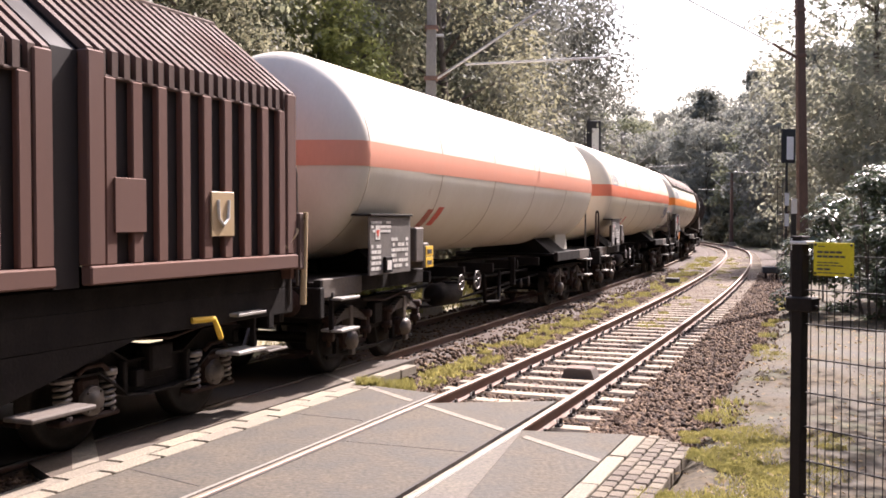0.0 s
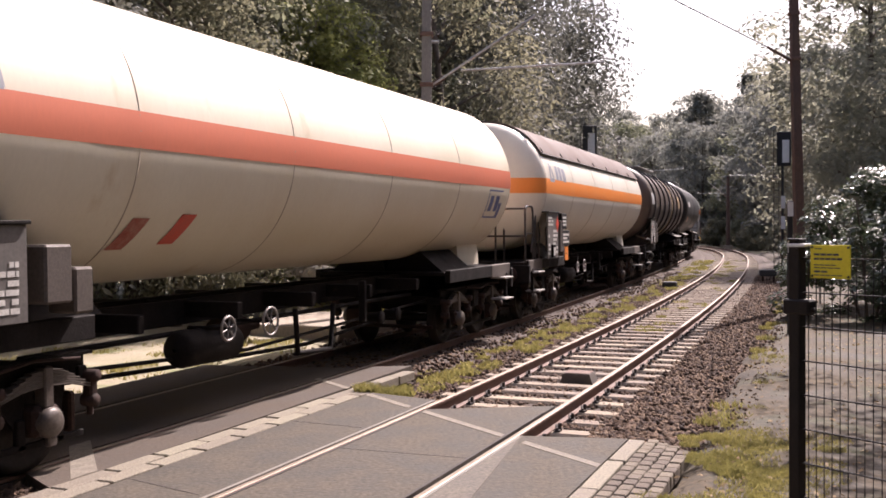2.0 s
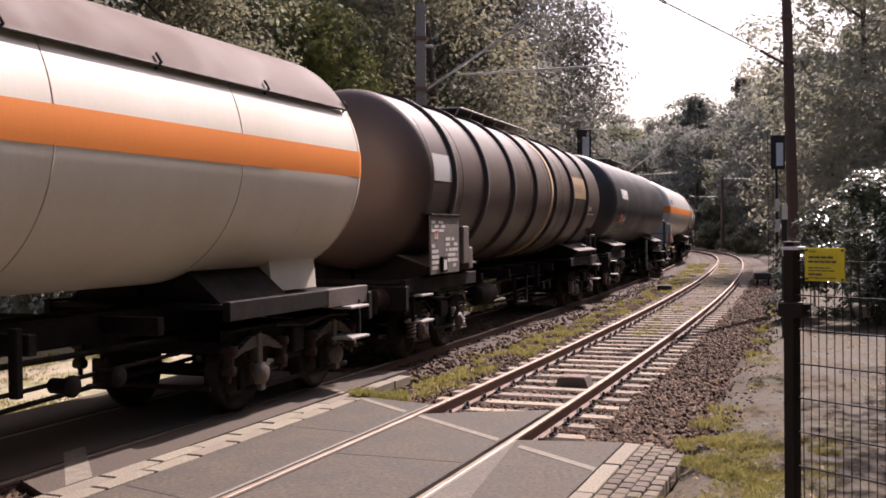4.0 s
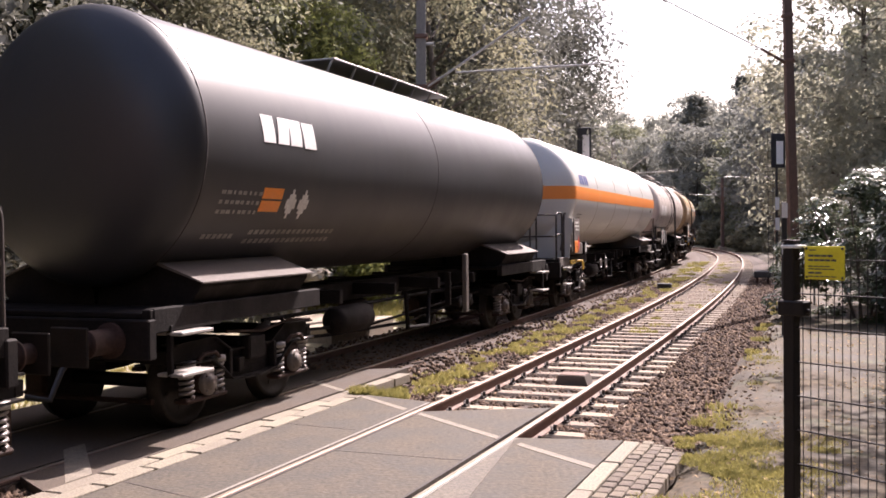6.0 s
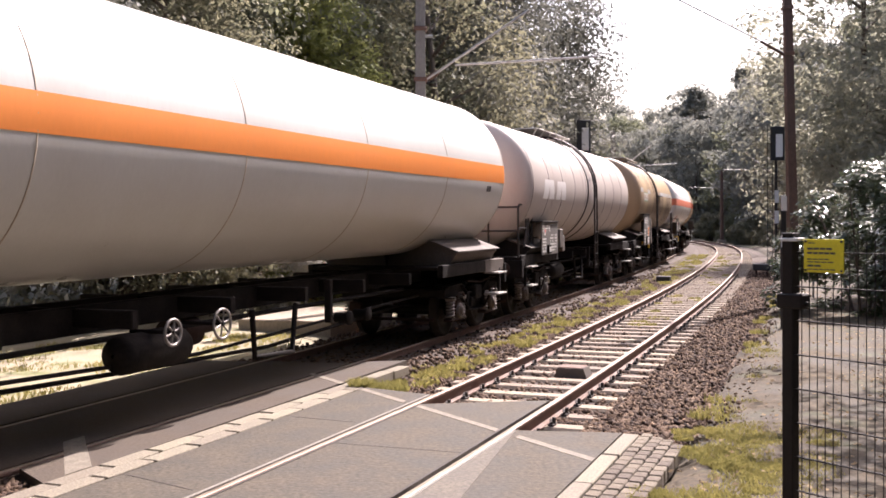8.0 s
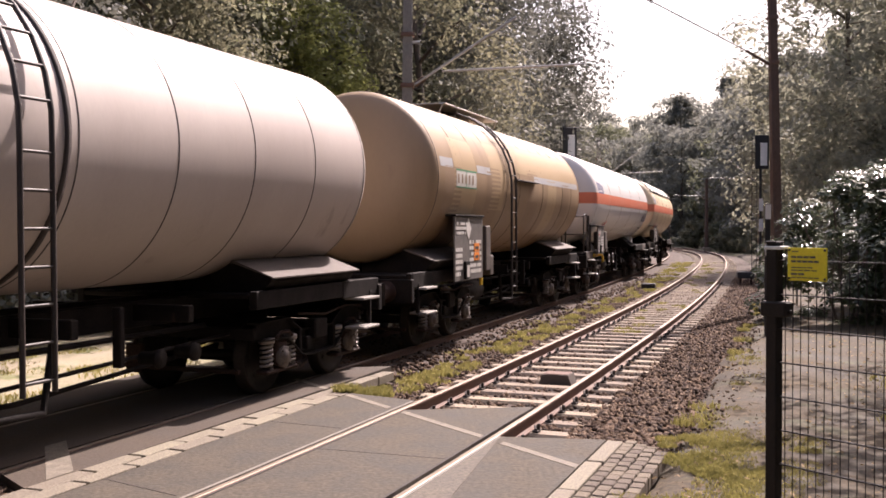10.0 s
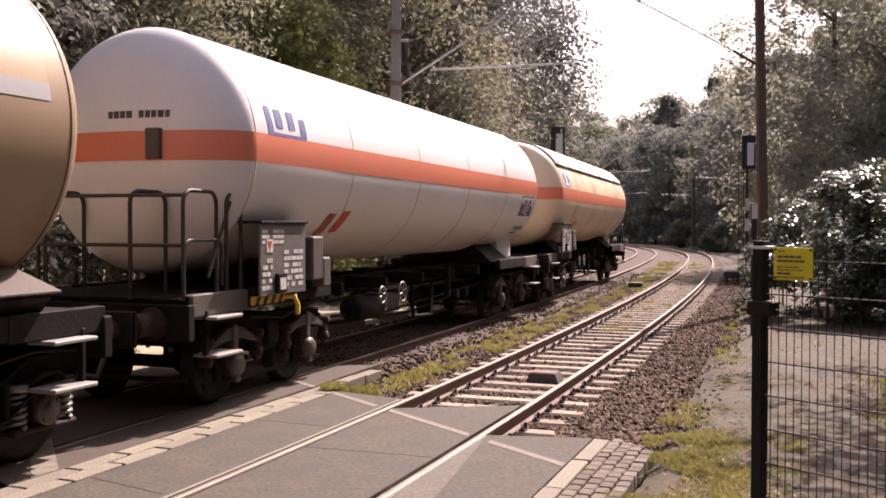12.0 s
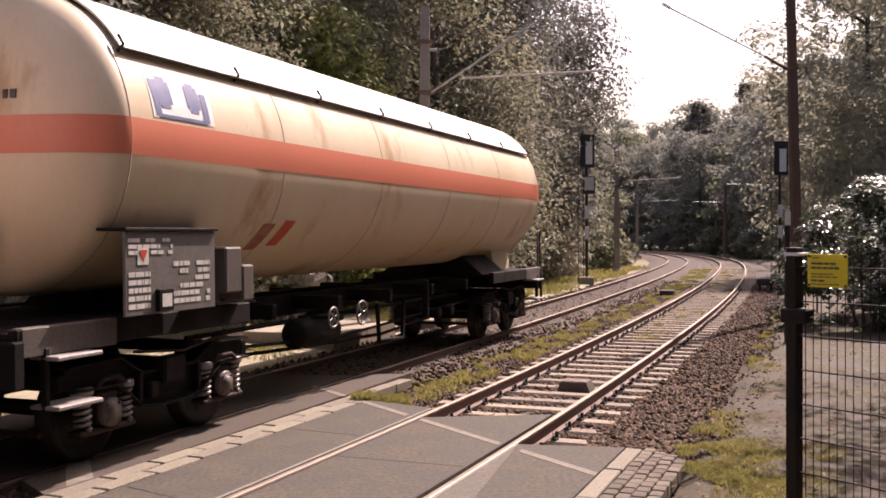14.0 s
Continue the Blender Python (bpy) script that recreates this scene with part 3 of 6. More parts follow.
scatter_grass("grass", "green weeds and grass between the two tracks",
              along(NEAR, 8.2, 20, -2.3, -1.45, 75, -0.2, 0.16, 1, 1) + along(NEAR, 20, 60, -2.4, -1.3, 110, -0.2, 0.24, 0.8, 2), 17000, 11, (0.02, 0.1), width=0.013)
scatter_grass("grass", "weed tuft at the edge of the asphalt", [(*NEAR.p(8.3, -1.85, -0.03), 0.16, 1), (*NEAR.p(8.6, -1.6, -0.1), 0.25, 1)], 1500, 12, (0.05, 0.14))
scatter_grass("grass", "short grass growing over the edge of the footpath",
              along(NEAR, 3.5, 7.6, 2.55, 3.6, 60, -0.05, 0.25, 1, 3) + along(NEAR, 4, 7.4, 2.3, 2.6, 10, -0.03, 0.12, 1, 4), 26000, 13, (0.012, 0.045), width=0.004)
scatter_grass("grass", "grass along the ballast shoulder", along(NEAR, 8, 26, 2.3, 2.8, 26, -0.1, 0.2, 1, 5) + along(NEAR, 7, 14, 4.6, 6.6, 30, -0.06, 0.3, 1, 6), 7000, 14, (0.03, 0.1))
scatter_grass("grass", "dry grass on the sandy verge behind the far track", along(FAR, 20, 62, -7, -1.9, 170, -0.12, 0.6, 1.6, 8), 24000, 15, (0.06, 0.26), width=0.012)
scatter_grass("grass", "short sparse grass on the sandy verge", along(FAR, -6, 15, -6, -2.0, 80, -0.11, 0.4, 1, 7), 14000, 18, (0.02, 0.09), width=0.007)
scatter_grass("grass", "weeds between the rails of the near track", along(NEAR, 14, 60, -0.5, 0.5, 40, -0.19, 0.2, 1, 9), 4500, 16, (0.02, 0.07), width=0.008)


def scatter_litter(name, label, count, seed):
    """Fallen leaves and crumbs lying on the path and the verge."""
    rng = np.random.RandomState(seed)
    s, o = 3 + 22 * rng.rand(count) ** 1.4, rng.uniform(2.4, 7.0, count)
    c = np.array([NEAR.p(a, b, -0.025 - 0.012 * (b - 3.4) if b > 3.4 else -0.04) for a, b in zip(s, o)])
    a = rng.rand(count) * 2 * np.pi
    r = rng.uniform(0.012, 0.035, count)[:, None]
    t = np.stack([np.cos(a), np.sin(a), rng.uniform(-0.2, 0.4, count)], -1) * r
    b = np.stack([-np.sin(a), np.cos(a), rng.uniform(-0.2, 0.4, count)], -1) * r * 0.6
    up = np.array([0, 0, 0.012])
    v = np.stack([c - t + up, c - b + up * 0.5, c + t + up, c + b + up * 1.6], 1)
    k = 4 * np.arange(count)[:, None]
    ob = new(name, quick_mesh(name, v.reshape(-1, 3), np.concatenate([k + [0, 1, 2], k + [0, 2, 3]], 0), "litter"))
    return tagged(ob, label, "leaf litter", kind="stuff")


scatter_litter("leaf_litter", "dry brown fallen leaves on the footpath", 1800, 71)
scatter_stones("path_pebbles", "small loose pebbles on the footpath", NEAR, 1500, (3, 26), (2.45, 5.5), lambda o: -0.045, 72, (0.006, 0.014), 1.3)


# ---------------------------------------------------------------- trees and bushes
def crown_mesh(name, mat, height, radius, base, clumps, leaves, leaf, seed, droop=0.0, up=0.5):
    """Leaves in clumps round the limbs' ends, thinner inside, with an uneven outline."""
    rng = np.random.RandomState(seed)
    c = []
    while len(c) < clumps:
        u = rng.uniform(0, 1)
        prof = (0.35 + 0.9 * math.sin(math.pi * min(1, u * 0.8 + 0.18))) * radius * rng.uniform(0.75, 1.12)
        a, r = rng.uniform(0, 2 * math.pi), prof * rng.uniform(0.35, 1) ** 0.6
        c.append((r * math.cos(a), r * math.sin(a), base + (height - base) * u))
    c = np.array(c)
    size = rng.uniform(0.35, 1.0, clumps) ** 1.2 * radius * 0.34
    k = rng.choice(clumps, leaves, p=size**2 / (size**2).sum())
    d = rng.randn(leaves, 3)
    d[:, 2] = np.where(rng.rand(leaves) < 0.45, np.abs(d[:, 2]), d[:, 2])
    d /= np.linalg.norm(d, axis=1, keepdims=True)
    pos = c[k] + d * (size[k] * rng.rand(leaves) ** 0.4)[:, None] * np.array([1.15, 1.15, 0.7])
    pos[:, 2] -= droop * rng.rand(leaves) ** 2
    n = d * 1.3 + rng.randn(leaves, 3) * 0.5 + np.array([0, 0, up])
    n /= np.linalg.norm(n, axis=1, keepdims=True)
    t = np.cross(n, rng.randn(leaves, 3))
    t /= np.linalg.norm(t, axis=1, keepdims=True)
    b = np.cross(n, t)
    s = (leaf * rng.uniform(0.55, 1.3, leaves))[:, None]
    v = np.stack([pos - t * s, pos - b * s * 0.45 + n * s * 0.12, pos + t * s, pos + b * s * 0.45 + n * s * 0.12], 1)
    q = 4 * np.arange(leaves)[:, None]
    f = np.concatenate([q + [0, 1, 2], q + [0, 2, 3]], 0)
    return quick_mesh(name, v.reshape(-1, 3), f, mat)


def trunk_geo(height, girth, limbs, radius, base, seed):
    rng = random.Random(seed)
    g = Geo()
    pts = [(0.12 * math.sin(i * 1.3 + seed), 0.12 * math.cos(i * 1.7 + seed), height * 0.92 * i / 7 - 0.5 * (i == 0)) for i in range(8)]
    g.tube(pts, [girth * (1.25 if i == 0 else 1 - 0.125 * i) + 0.02 for i in range(8)], 9)
    for i in range(limbs):
        z = base + (height * 0.85 - base) * i / limbs
        a = i * 2.4 + rng.uniform(-0.4, 0.4)
        r = radius * rng.uniform(0.6, 0.9)
        dx, dy = math.cos(a), math.sin(a)
        g.tube([(0, 0, z), (dx * r * 0.4, dy * r * 0.4, z + 0.25 * r), (dx * r * 0.8, dy * r * 0.8, z + 0.42 * r), (dx * r, dy * r, z + 0.4 * r)],
               [girth * 0.4, girth * 0.28, girth * 0.15, 0.015], 6)
    return g


TREES = {}


def tree_kind(key, label, mat, height, radius, base, clumps, leaves, leaf, girth, limbs, seed, droop=0.0):
    t = thing("tree", label, "tree", "trees beside the railway", m=pose(0, -400, -50))
    part("trunk", trunk_geo(height, girth, limbs, radius, base, seed), "bark", t)
    part("crown", crown_mesh("crown", mat, height, radius, base, clumps, leaves, leaf, seed, droop), "", t)
    TREES[key] = [t, 0]


def plant(key, x, y, turn=0.0, z=-0.35, scale=1.0):
    proto, used = TREES[key]
    if used == 0:
        proto.matrix_basis = pose(x, y, z, 0, 0, turn) @ Matrix.Scale(scale, 4)
        TREES[key][1] = 1
        return proto
    ob = copy_thing(proto, pose(x, y, z, 0, 0, turn))
    ob.scale = (scale, scale, scale)
    return ob


tree_kind("oak", "tall broadleaf tree with dense mid-green crown", "leaf_mid", 17, 5.0, 1.5, 230, 50000, 0.112, 0.3, 14, 21)
tree_kind("dark", "tall dark green broadleaf tree", "leaf_dark", 18, 5.2, 1.2, 240, 50000, 0.116, 0.32, 14, 22)
tree_kind("birch", "birch with pale hanging foliage", "leaf_light", 14, 3.4, 1.6, 200, 26000, 0.085, 0.17, 12, 23, 1.6)
tree_kind("warm", "broadleaf tree with yellow-green sunlit leaves", "leaf_warm", 13, 4.0, 0.8, 160, 28000, 0.125, 0.22, 12, 24, 0.5)
tree_kind("pale", "grey-green broadleaf tree, leaf colour paled for haze and glare", "leaf_pale", 14, 4.2, 0.8, 190, 21000, 0.14, 0.22, 12, 28, 0.5)
tree_kind("edge", "broadleaf tree whose branches hang over the path", "leaf_mid", 11.5, 4.2, 4.4, 120, 22000, 0.1, 0.24, 12, 29, 0.4)
tree_kind("far_dark", "distant dark woodland tree with haze put into its leaf colour", "leaf_far", 17, 5.0, 0.6, 190, 9000, 0.29, 0.3, 8, 25)
tree_kind("far_mid", "distant mid-green woodland tree", "leaf_mid", 16, 4.8, 0.6, 190, 9000, 0.29, 0.28, 8, 26)
tree_kind("spire", "distant dark conifer with a pointed top", "leaf_dark", 19, 2.6, 0.8, 150, 6000, 0.3, 0.25, 6, 27, 0.6)

rt = random.Random(5)
# edge of the wood behind the far track
for s, off, key, sc in ((6, -11.5, "oak", 1.0), (11, -9.5, "dark", 1.0), (15, -12, "oak", 1.05), (17.5, -8.2, "birch", 0.95), (21, -10.2, "oak", 0.95), (23, -6.9, "warm", 0.5),
                        (26, -9.4, "birch", 1.1), (30, -10.2, "oak", 1.0), (33.5, -8.6, "dark", 1.1), (38, -10, "dark", 1.2), (45.5, -8.1, "dark", 1.12), (51, -9.6, "dark", 1.1), (42, -12, "dark", 1.35),
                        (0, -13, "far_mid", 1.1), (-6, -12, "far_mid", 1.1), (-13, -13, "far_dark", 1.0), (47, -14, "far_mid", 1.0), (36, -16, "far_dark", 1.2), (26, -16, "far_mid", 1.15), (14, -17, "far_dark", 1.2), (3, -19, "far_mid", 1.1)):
    x, y, _ = FAR.at(s, off)
    plant(key, x, y, rt.uniform(0, 360), scale=sc)
for x, y, sc in ((-0.2, 31.0, 1.0), (-6.0, 21.5, 0.7)):
    plant("birch", x, y, rt.uniform(0, 360), scale=sc)
plant("warm", -3.4, 27.5, 40, scale=0.66)
plant("pale", 0.9, 34.5, 80, scale=0.56)
plant("edge", 12.0, 14.3, 20)
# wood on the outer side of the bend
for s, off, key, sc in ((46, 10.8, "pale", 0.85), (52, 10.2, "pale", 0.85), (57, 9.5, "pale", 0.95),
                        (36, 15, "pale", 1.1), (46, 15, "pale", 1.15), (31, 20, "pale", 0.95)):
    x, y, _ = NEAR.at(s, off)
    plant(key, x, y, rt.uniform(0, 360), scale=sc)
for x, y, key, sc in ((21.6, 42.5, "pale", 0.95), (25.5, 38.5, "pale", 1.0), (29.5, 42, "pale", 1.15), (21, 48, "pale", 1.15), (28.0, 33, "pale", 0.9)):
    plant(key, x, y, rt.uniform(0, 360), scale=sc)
# wood round the far bend
for s in range(60, 200, 8):
    for row, off in enumerate((9.5, 16, 24)):
        x, y, _ = NEAR.at(s + rt.uniform(-3, 3), off + rt.uniform(-1.5, 2))
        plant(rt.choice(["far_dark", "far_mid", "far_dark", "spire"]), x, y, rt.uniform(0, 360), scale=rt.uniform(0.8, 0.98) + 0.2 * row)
for s in range(56, 200, 11):
    for off in (-9, -16):
        x, y, _ = FAR.at(s + rt.uniform(-3, 3), off + rt.uniform(-2, 1))
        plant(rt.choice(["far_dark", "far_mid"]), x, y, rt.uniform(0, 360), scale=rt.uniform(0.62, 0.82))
# unseen wood added behind camera and to its right, cutting skylight, clear of tracks
for x, y, sc in ((16, 1, 1.1), (18, 8, 1.05), (21.5, 14.5, 1.1), (26, 20, 1.15), (14, -7, 1.15), (9.5, -13, 1.15), (3, -16, 1.1), (-2, -23, 1.15), (22, -3, 1.2), (20, -14, 1.2), (10, -22, 1.2), (30, 8, 1.25), (-6, -34, 1.2), (4, -33, 1.2)):
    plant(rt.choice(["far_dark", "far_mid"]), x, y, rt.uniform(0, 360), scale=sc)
for s in range(-52, -16, 9):
    x, y, _ = FAR.at(s, -12 + rt.uniform(-1, 1))
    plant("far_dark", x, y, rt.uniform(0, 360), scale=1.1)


def bush(name, label, mat, x, y, h, r, leaves, leaf, seed, z=-0.3):
    t = thing(name, label, "bush", "bushes", m=pose(x, y, z))
    for i in range(7):
        a = i * 0.9 + seed
        g = Geo().tube([(0.1 * math.cos(a), 0.1 * math.sin(a), -0.1), (0.4 * r * math.cos(a), 0.4 * r * math.sin(a), h * 0.45), (0.75 * r * math.cos(a), 0.75 * r * math.sin(a), h * 0.8)], [0.035, 0.025, 0.01], 6)
        part("stem", g, "bark", t)
    part("foliage", crown_mesh("foliage", mat, h, r, 0.15, 110, leaves, leaf, seed, up=1.7 if mat == "leaf_gloss" else 0.5), "", t)
    return t


bush("evergreen_bush", "large evergreen bush with shiny leaves catching the sun", "leaf_gloss", 9.5, 21.8, 3.6, 1.6, 18000, 0.075, 31)
bush("evergreen_bush", "large evergreen bush with shiny leaves behind the fence", "leaf_gloss", 11.7, 20.8, 3.7, 1.8, 18000, 0.075, 32)
bush("evergreen_bush", "large evergreen bush with shiny leaves in the shade", "leaf_gloss", 12.4, 24.6, 4.0, 2.0, 12000, 0.09, 33)
for k, (s, off, h, mat) in enumerate(((41, -5.2, 3.2, "leaf_light"), (44, -6.4, 4.0, "leaf_mid"), (47, -5.0, 3.0, "flower"), (52, -5.6, 3.2, "leaf_light"), (57, -4.6, 2.4, "leaf_mid"), (64, -4.4, 2.4, "leaf_light"),
                                      (32, -6.0, 2.6, "leaf_light"), (26, -6.4, 3.4, "flower"), (20, -6.6, 3.8, "flower"), (36, -6.2, 3.0, "leaf_mid"))):
    x, y, _ = FAR.at(s, off)
    bush("shrub", "leafy shrub at the edge of the wood", mat, x, y, h, 1.7, 4500, 0.14, 40 + k)
for k, (s, off, h, mat) in enumerate(((92, 5.0, 2.2, "leaf_light"), (100, 5.5, 2.6, "leaf_mid"), (84, 6.0, 2.4, "leaf_light"), (76, 6.4, 2.6, "leaf_mid"), (66, 6.2, 2.2, "leaf_mid"), (110, 5.5, 2.8, "leaf_light"),
                                      (40, 7.6, 2.4, "leaf_mid"), (49, 7.4, 2.2, "leaf_mid"), (31, 8.6, 2.6, "leaf_dark"), (25, 10.2, 2.6, "leaf_dark"))):
    x, y, _ = NEAR.at(s, off)
    bush("shrub", "low leafy shrub beside the track", mat, x, y, h, 2.0, 3500, 0.2, 60 + k)


# ---------------------------------------------------------------- catenary masts and signals
def lattice_mast(x, y, height, label, mat, arm, reach_z, lean=0.0, width=0.3, brace=True):
    """A tapered mast with two pipes that carry the wire; arm is the way to the track, in metres."""
    t = thing("catenary_mast", label, "mast", "catenary masts", m=pose(x, y, -0.4, 0, lean, 0))
    g = Geo()
    w0, w1 = width / 2, width * 0.36
    v = [(sx * w, sy * w, z) for z, w in ((0, w0), (height, w1)) for sx, sy in ((-1, -1), (1, -1), (1, 1), (-1, 1))]
    g.add(v, [(0, 1, 5, 4), (1, 2, 6, 5), (2, 3, 7, 6), (3, 0, 4, 7), (4, 5, 6, 7)])
    part("pole", g, mat, t)
    part("footing", Geo().box(-0.35, 0.35, -0.35, 0.35, -0.3, 0.45, 0.03), "concrete", t)
    for z in (reach_z, reach_z + 1.2):
        band = Geo().box(-w0 * 1.05, w0 * 1.05, -w0 * 1.05, w0 * 1.05, z - 0.05, z + 0.05, 0.01)
        part("clamp", band, "rail_side", t)
    ax, ay = arm
    u = Vector((ax, ay, 0))
    ln = u.length
    u.normalize()
    if brace:
        arm_ob = part("cantilever", Geo().tube([u * 0.15 + Vector((0, 0, reach_z)), u * (ln * 0.62) + Vector((0, 0, reach_z + 1.55))], 0.03), "galv", t, "grey sloping cantilever pipe")
        part("steady_arm", Geo().tube([u * (ln * 0.2) + Vector((0, 0, reach_z + 0.32)), u * (ln * 1.0) + Vector((0, 0, reach_z + 0.42))], 0.026), "galv", t, "grey level registration pipe")
        ins = Geo()
        for i in range(5):
            p = u * (0.2 + 0.05 * i) + Vector((0, 0, reach_z + (0.2 + 0.05 * i - 0.15) * 1.55 / (ln * 0.62)))
            ins.lathe([(-0.012, 0.02), (0, 0.07), (0.012, 0.02)], "y", 10, at=p)
        part("insulator", ins, "mast_wood", t)
    else:
        part("cantilever", Geo().tube([u * 0.1 + Vector((0, 0, reach_z)), u * ln + Vector((0, 0, reach_z + 1.65))], 0.02), "galv", t, "thin grey sloping pipe")
        part("strut", Geo().tube([u * 0.1 + Vector((0, 0, reach_z - 0.05)), u * 0.75 + Vector((0, 0, reach_z + 0.33))], 0.04), "mast_wood", t)
        e = u * ln + Vector((0, 0, reach_z + 1.65))
        g = Geo()
        for i in range(4):
            g.lathe([(-0.012, 0.015), (0, 0.045), (0.012, 0.015)], "y", 10, at=e + u * (0.05 * i) + Vector((0, 0, 0.03 * i)))
        part("insulator", g, "mast_wood", t)
    lamp = Geo().box(w1, 0.3, -0.06, 0.06, height - 1.05, height - 0.99, 0.01)
    if brace:
        part("bracket", lamp, "galv", t)
    return t


lattice_mast(-0.48, 23.3, 7.9, "grey concrete catenary mast behind the far track", "mast_grey", (4.1, -0.8), 5.85, 0.6)
lattice_mast(9.5, 26.0, 12.0, "red-brown catenary mast beside the footpath", "mast_wood", (-3.3, -0.25), 6.85, -1.3, 0.24, False)
for s, tr, off, top in ((54.6, FAR, -2.6, 7.6), (92, FAR, -2.8, 7.6)):
    x, y, h = tr.at(s, off)
    lattice_mast(x, y, top, "distant dark catenary mast beside the far track", "mast_grey", (3.6 * math.cos(h), -3.6 * math.sin(h)), 5.2)
for s, off in ((62, 2.9), (96, 2.9)):
    x, y, h = NEAR.at(s, off)
    lattice_mast(x, y, 7.2, "distant dark catenary mast on the outer side of the bend", "mast_wood", (-3.2 * math.cos(h), 3.2 * math.sin(h)), 5.2)


def signal(x, y, top, label, second):
    t = thing("railway_signal", label, "signal", "signals", m=pose(x, y, -0.35, 0, 0, 0))
    part("mast", Geo().tube([(0.06, 0.15, 0), (0.06, 0.15, top - 0.2)], 0.06), "black", t)
    ladder = Geo()
    for sx in (-0.3, -0.08):
        ladder.tube([(sx, 0.2, 0.2), (sx, 0.2, top)], 0.015, 6)
    for i in range(int(top / 0.3)):
        ladder.tube([(-0.3, 0.2, 0.3 + 0.3 * i), (-0.08, 0.2, 0.3 + 0.3 * i)], 0.012, 5)
    part("ladder", ladder, "black", t)
    part("backboard", Geo().box(-0.22, 0.4, 0.0, 0.1, top - 1.6, top - 0.1, 0.03), "black", t, "black signal backboard")
    part("signal_plate", Geo().box(0.0, 0.3, -0.02, -0.004, top - 1.45, top - 0.45, 0.004), "white", t, "white upright plate")
    if second:
        part("sign_box", Geo().box(-0.12, 0.42, -0.02, 0.08, top - 2.75, top - 1.95, 0.02), "black", t)
        part("notice", Geo().box(-0.04, 0.36, -0.034, -0.024, top - 2.6, top - 2.02, 0.004), "label", t, "pale square plate")
    for z in (2.2, 3.1):
        part("mast_plate", Geo().box(-0.03, 0.15, 0.05, 0.08, z, z + 0.55, 0.005), "white", t, "white mast plate")
    part("footing", Geo().box(-0.3, 0.35, -0.1, 0.45, -0.2, 0.5, 0.03), "concrete", t)
    return t


signal(6.32, 43.0, 6.95, "tall black railway signal with white plate and ladder", True)
signal(14.75, 42.6, 6.55, "black railway signal with upright white plate", False)

sp = thing("speed_sign", "round yellow trackside sign on a thin post", "sign", m=pose(9.72, 25.2, -0.72))
part("post", Geo().tube([(0, 0.05, 0), (0, 0.05, 3.4)], 0.03), "galv", sp)
part("disc", Geo().lathe([(0, 0.001), (0, 0.2), (0.02, 0.2), (0.02, 0.001)], "y", 24, at=(0, 0, 3.15)), "paint_sign", sp, "faded yellow disc")
part("mark", Geo().lathe([(-0.004, 0.06), (-0.004, 0.085)], "y", 16, at=(0, 0, 3.15)), "black", sp, "dark ring mark")

wp = thing("marker_post", "white striped marker post beside the path", "post", m=pose(6.62, 18.7, -0.1))
part("post", Geo().box(-0.05, 0.05, -0.03, 0.03, 0, 2.6, 0.01), "black", wp)
for z in (1.6, 2.3):
    part("band", Geo().box(-0.055, 0.055, -0.036, -0.031, z, z + 0.28), "white", wp, "white band")

box = thing("track_magnet", "low dark steel box between the rails", "track box", m=NEAR.put(10.95, 0.2, -0.185, 0))
part("housing", Geo().prism([(-0.24, 0), (0.24, 0), (0.19, 0.14), (-0.19, 0.14)], -0.17, 0.17, "y"), "frame_grey", box)
part("lid", Geo().box(-0.18, 0.18, -0.15, 0.15, 0.14, 0.152, 0.006), "rail_side", box)
st = thing("signal_magnet", "small dark trackside box on legs", "track box", m=NEAR.put(37, 1.75, -0.3, 0))
part("housing", Geo().box(-0.32, 0.32, -0.25, 0.25, 0.35, 0.6, 0.03), "black", st)
for sx in (-0.2, 0.2):
    part("leg", Geo().tube([(sx, 0, -0.05), (sx, 0, 0.36)], 0.04), "rusty", st)
st2 = thing("signal_magnet", "small dark trackside box on legs", "track box", m=NEAR.put(33, -1.55, -0.28, 0))
part("housing", Geo().box(-0.25, 0.25, -0.2, 0.2, 0.1, 0.3, 0.03), "black", st2)
for sx in (-0.15, 0.15):
    part("leg", Geo().tube([(sx, 0, -0.05), (sx, 0, 0.12)], 0.04), "rusty", st2)


# ---------------------------------------------------------------- wire mesh fence with its sign
FX, FY, FTURN = 2.06, 5.7, -54.0
fence = thing("fence", "dark steel mesh fence with a square post", "fence", m=pose(FX, FY, -0.05, 0, 0, FTURN))
part("post", Geo().box(-0.036, 0.036, -0.036, 0.036, -0.1, 2.0, 0.006), "post", fence, "dark square steel post")
part("post_cap", Geo().box(-0.04, 0.04, -0.04, 0.04, 2.0, 2.014, 0.004), "post", fence)
part("tie", Geo().box(-0.044, 0.07, -0.044, 0.044, 1.965, 1.985, 0.004), "white", fence, "pale plastic tie round the post top")
part("latch_box", Geo().box(-0.07, 0.1, -0.045, 0.045, 1.57, 1.66, 0.01), "post", fence, "dark lock box")
part("latch_pin", Geo().tube([(-0.1, 0, 1.6), (0.12, 0, 1.6)], 0.014), "post", fence)
for i in range(34):
    x = 0.075 + 0.05 * i
    part("upright_wire", Geo().tube([(x, 0, 0.05), (x, 0, 1.97)], 0.0032, 6), "post", fence)
for k in range(10):
    z = 0.1 + 0.2 * k
    for y in (-0.007, 0.007):
        part("cross_wire", Geo().tube([(0.02, y, z), (1.75, y, z)], 0.0042, 6), "post", fence)
part("post", Geo().box(1.75, 1.84, -0.05, 0.05, -0.1, 2.0, 0.006), "post", fence, "dark square steel post")

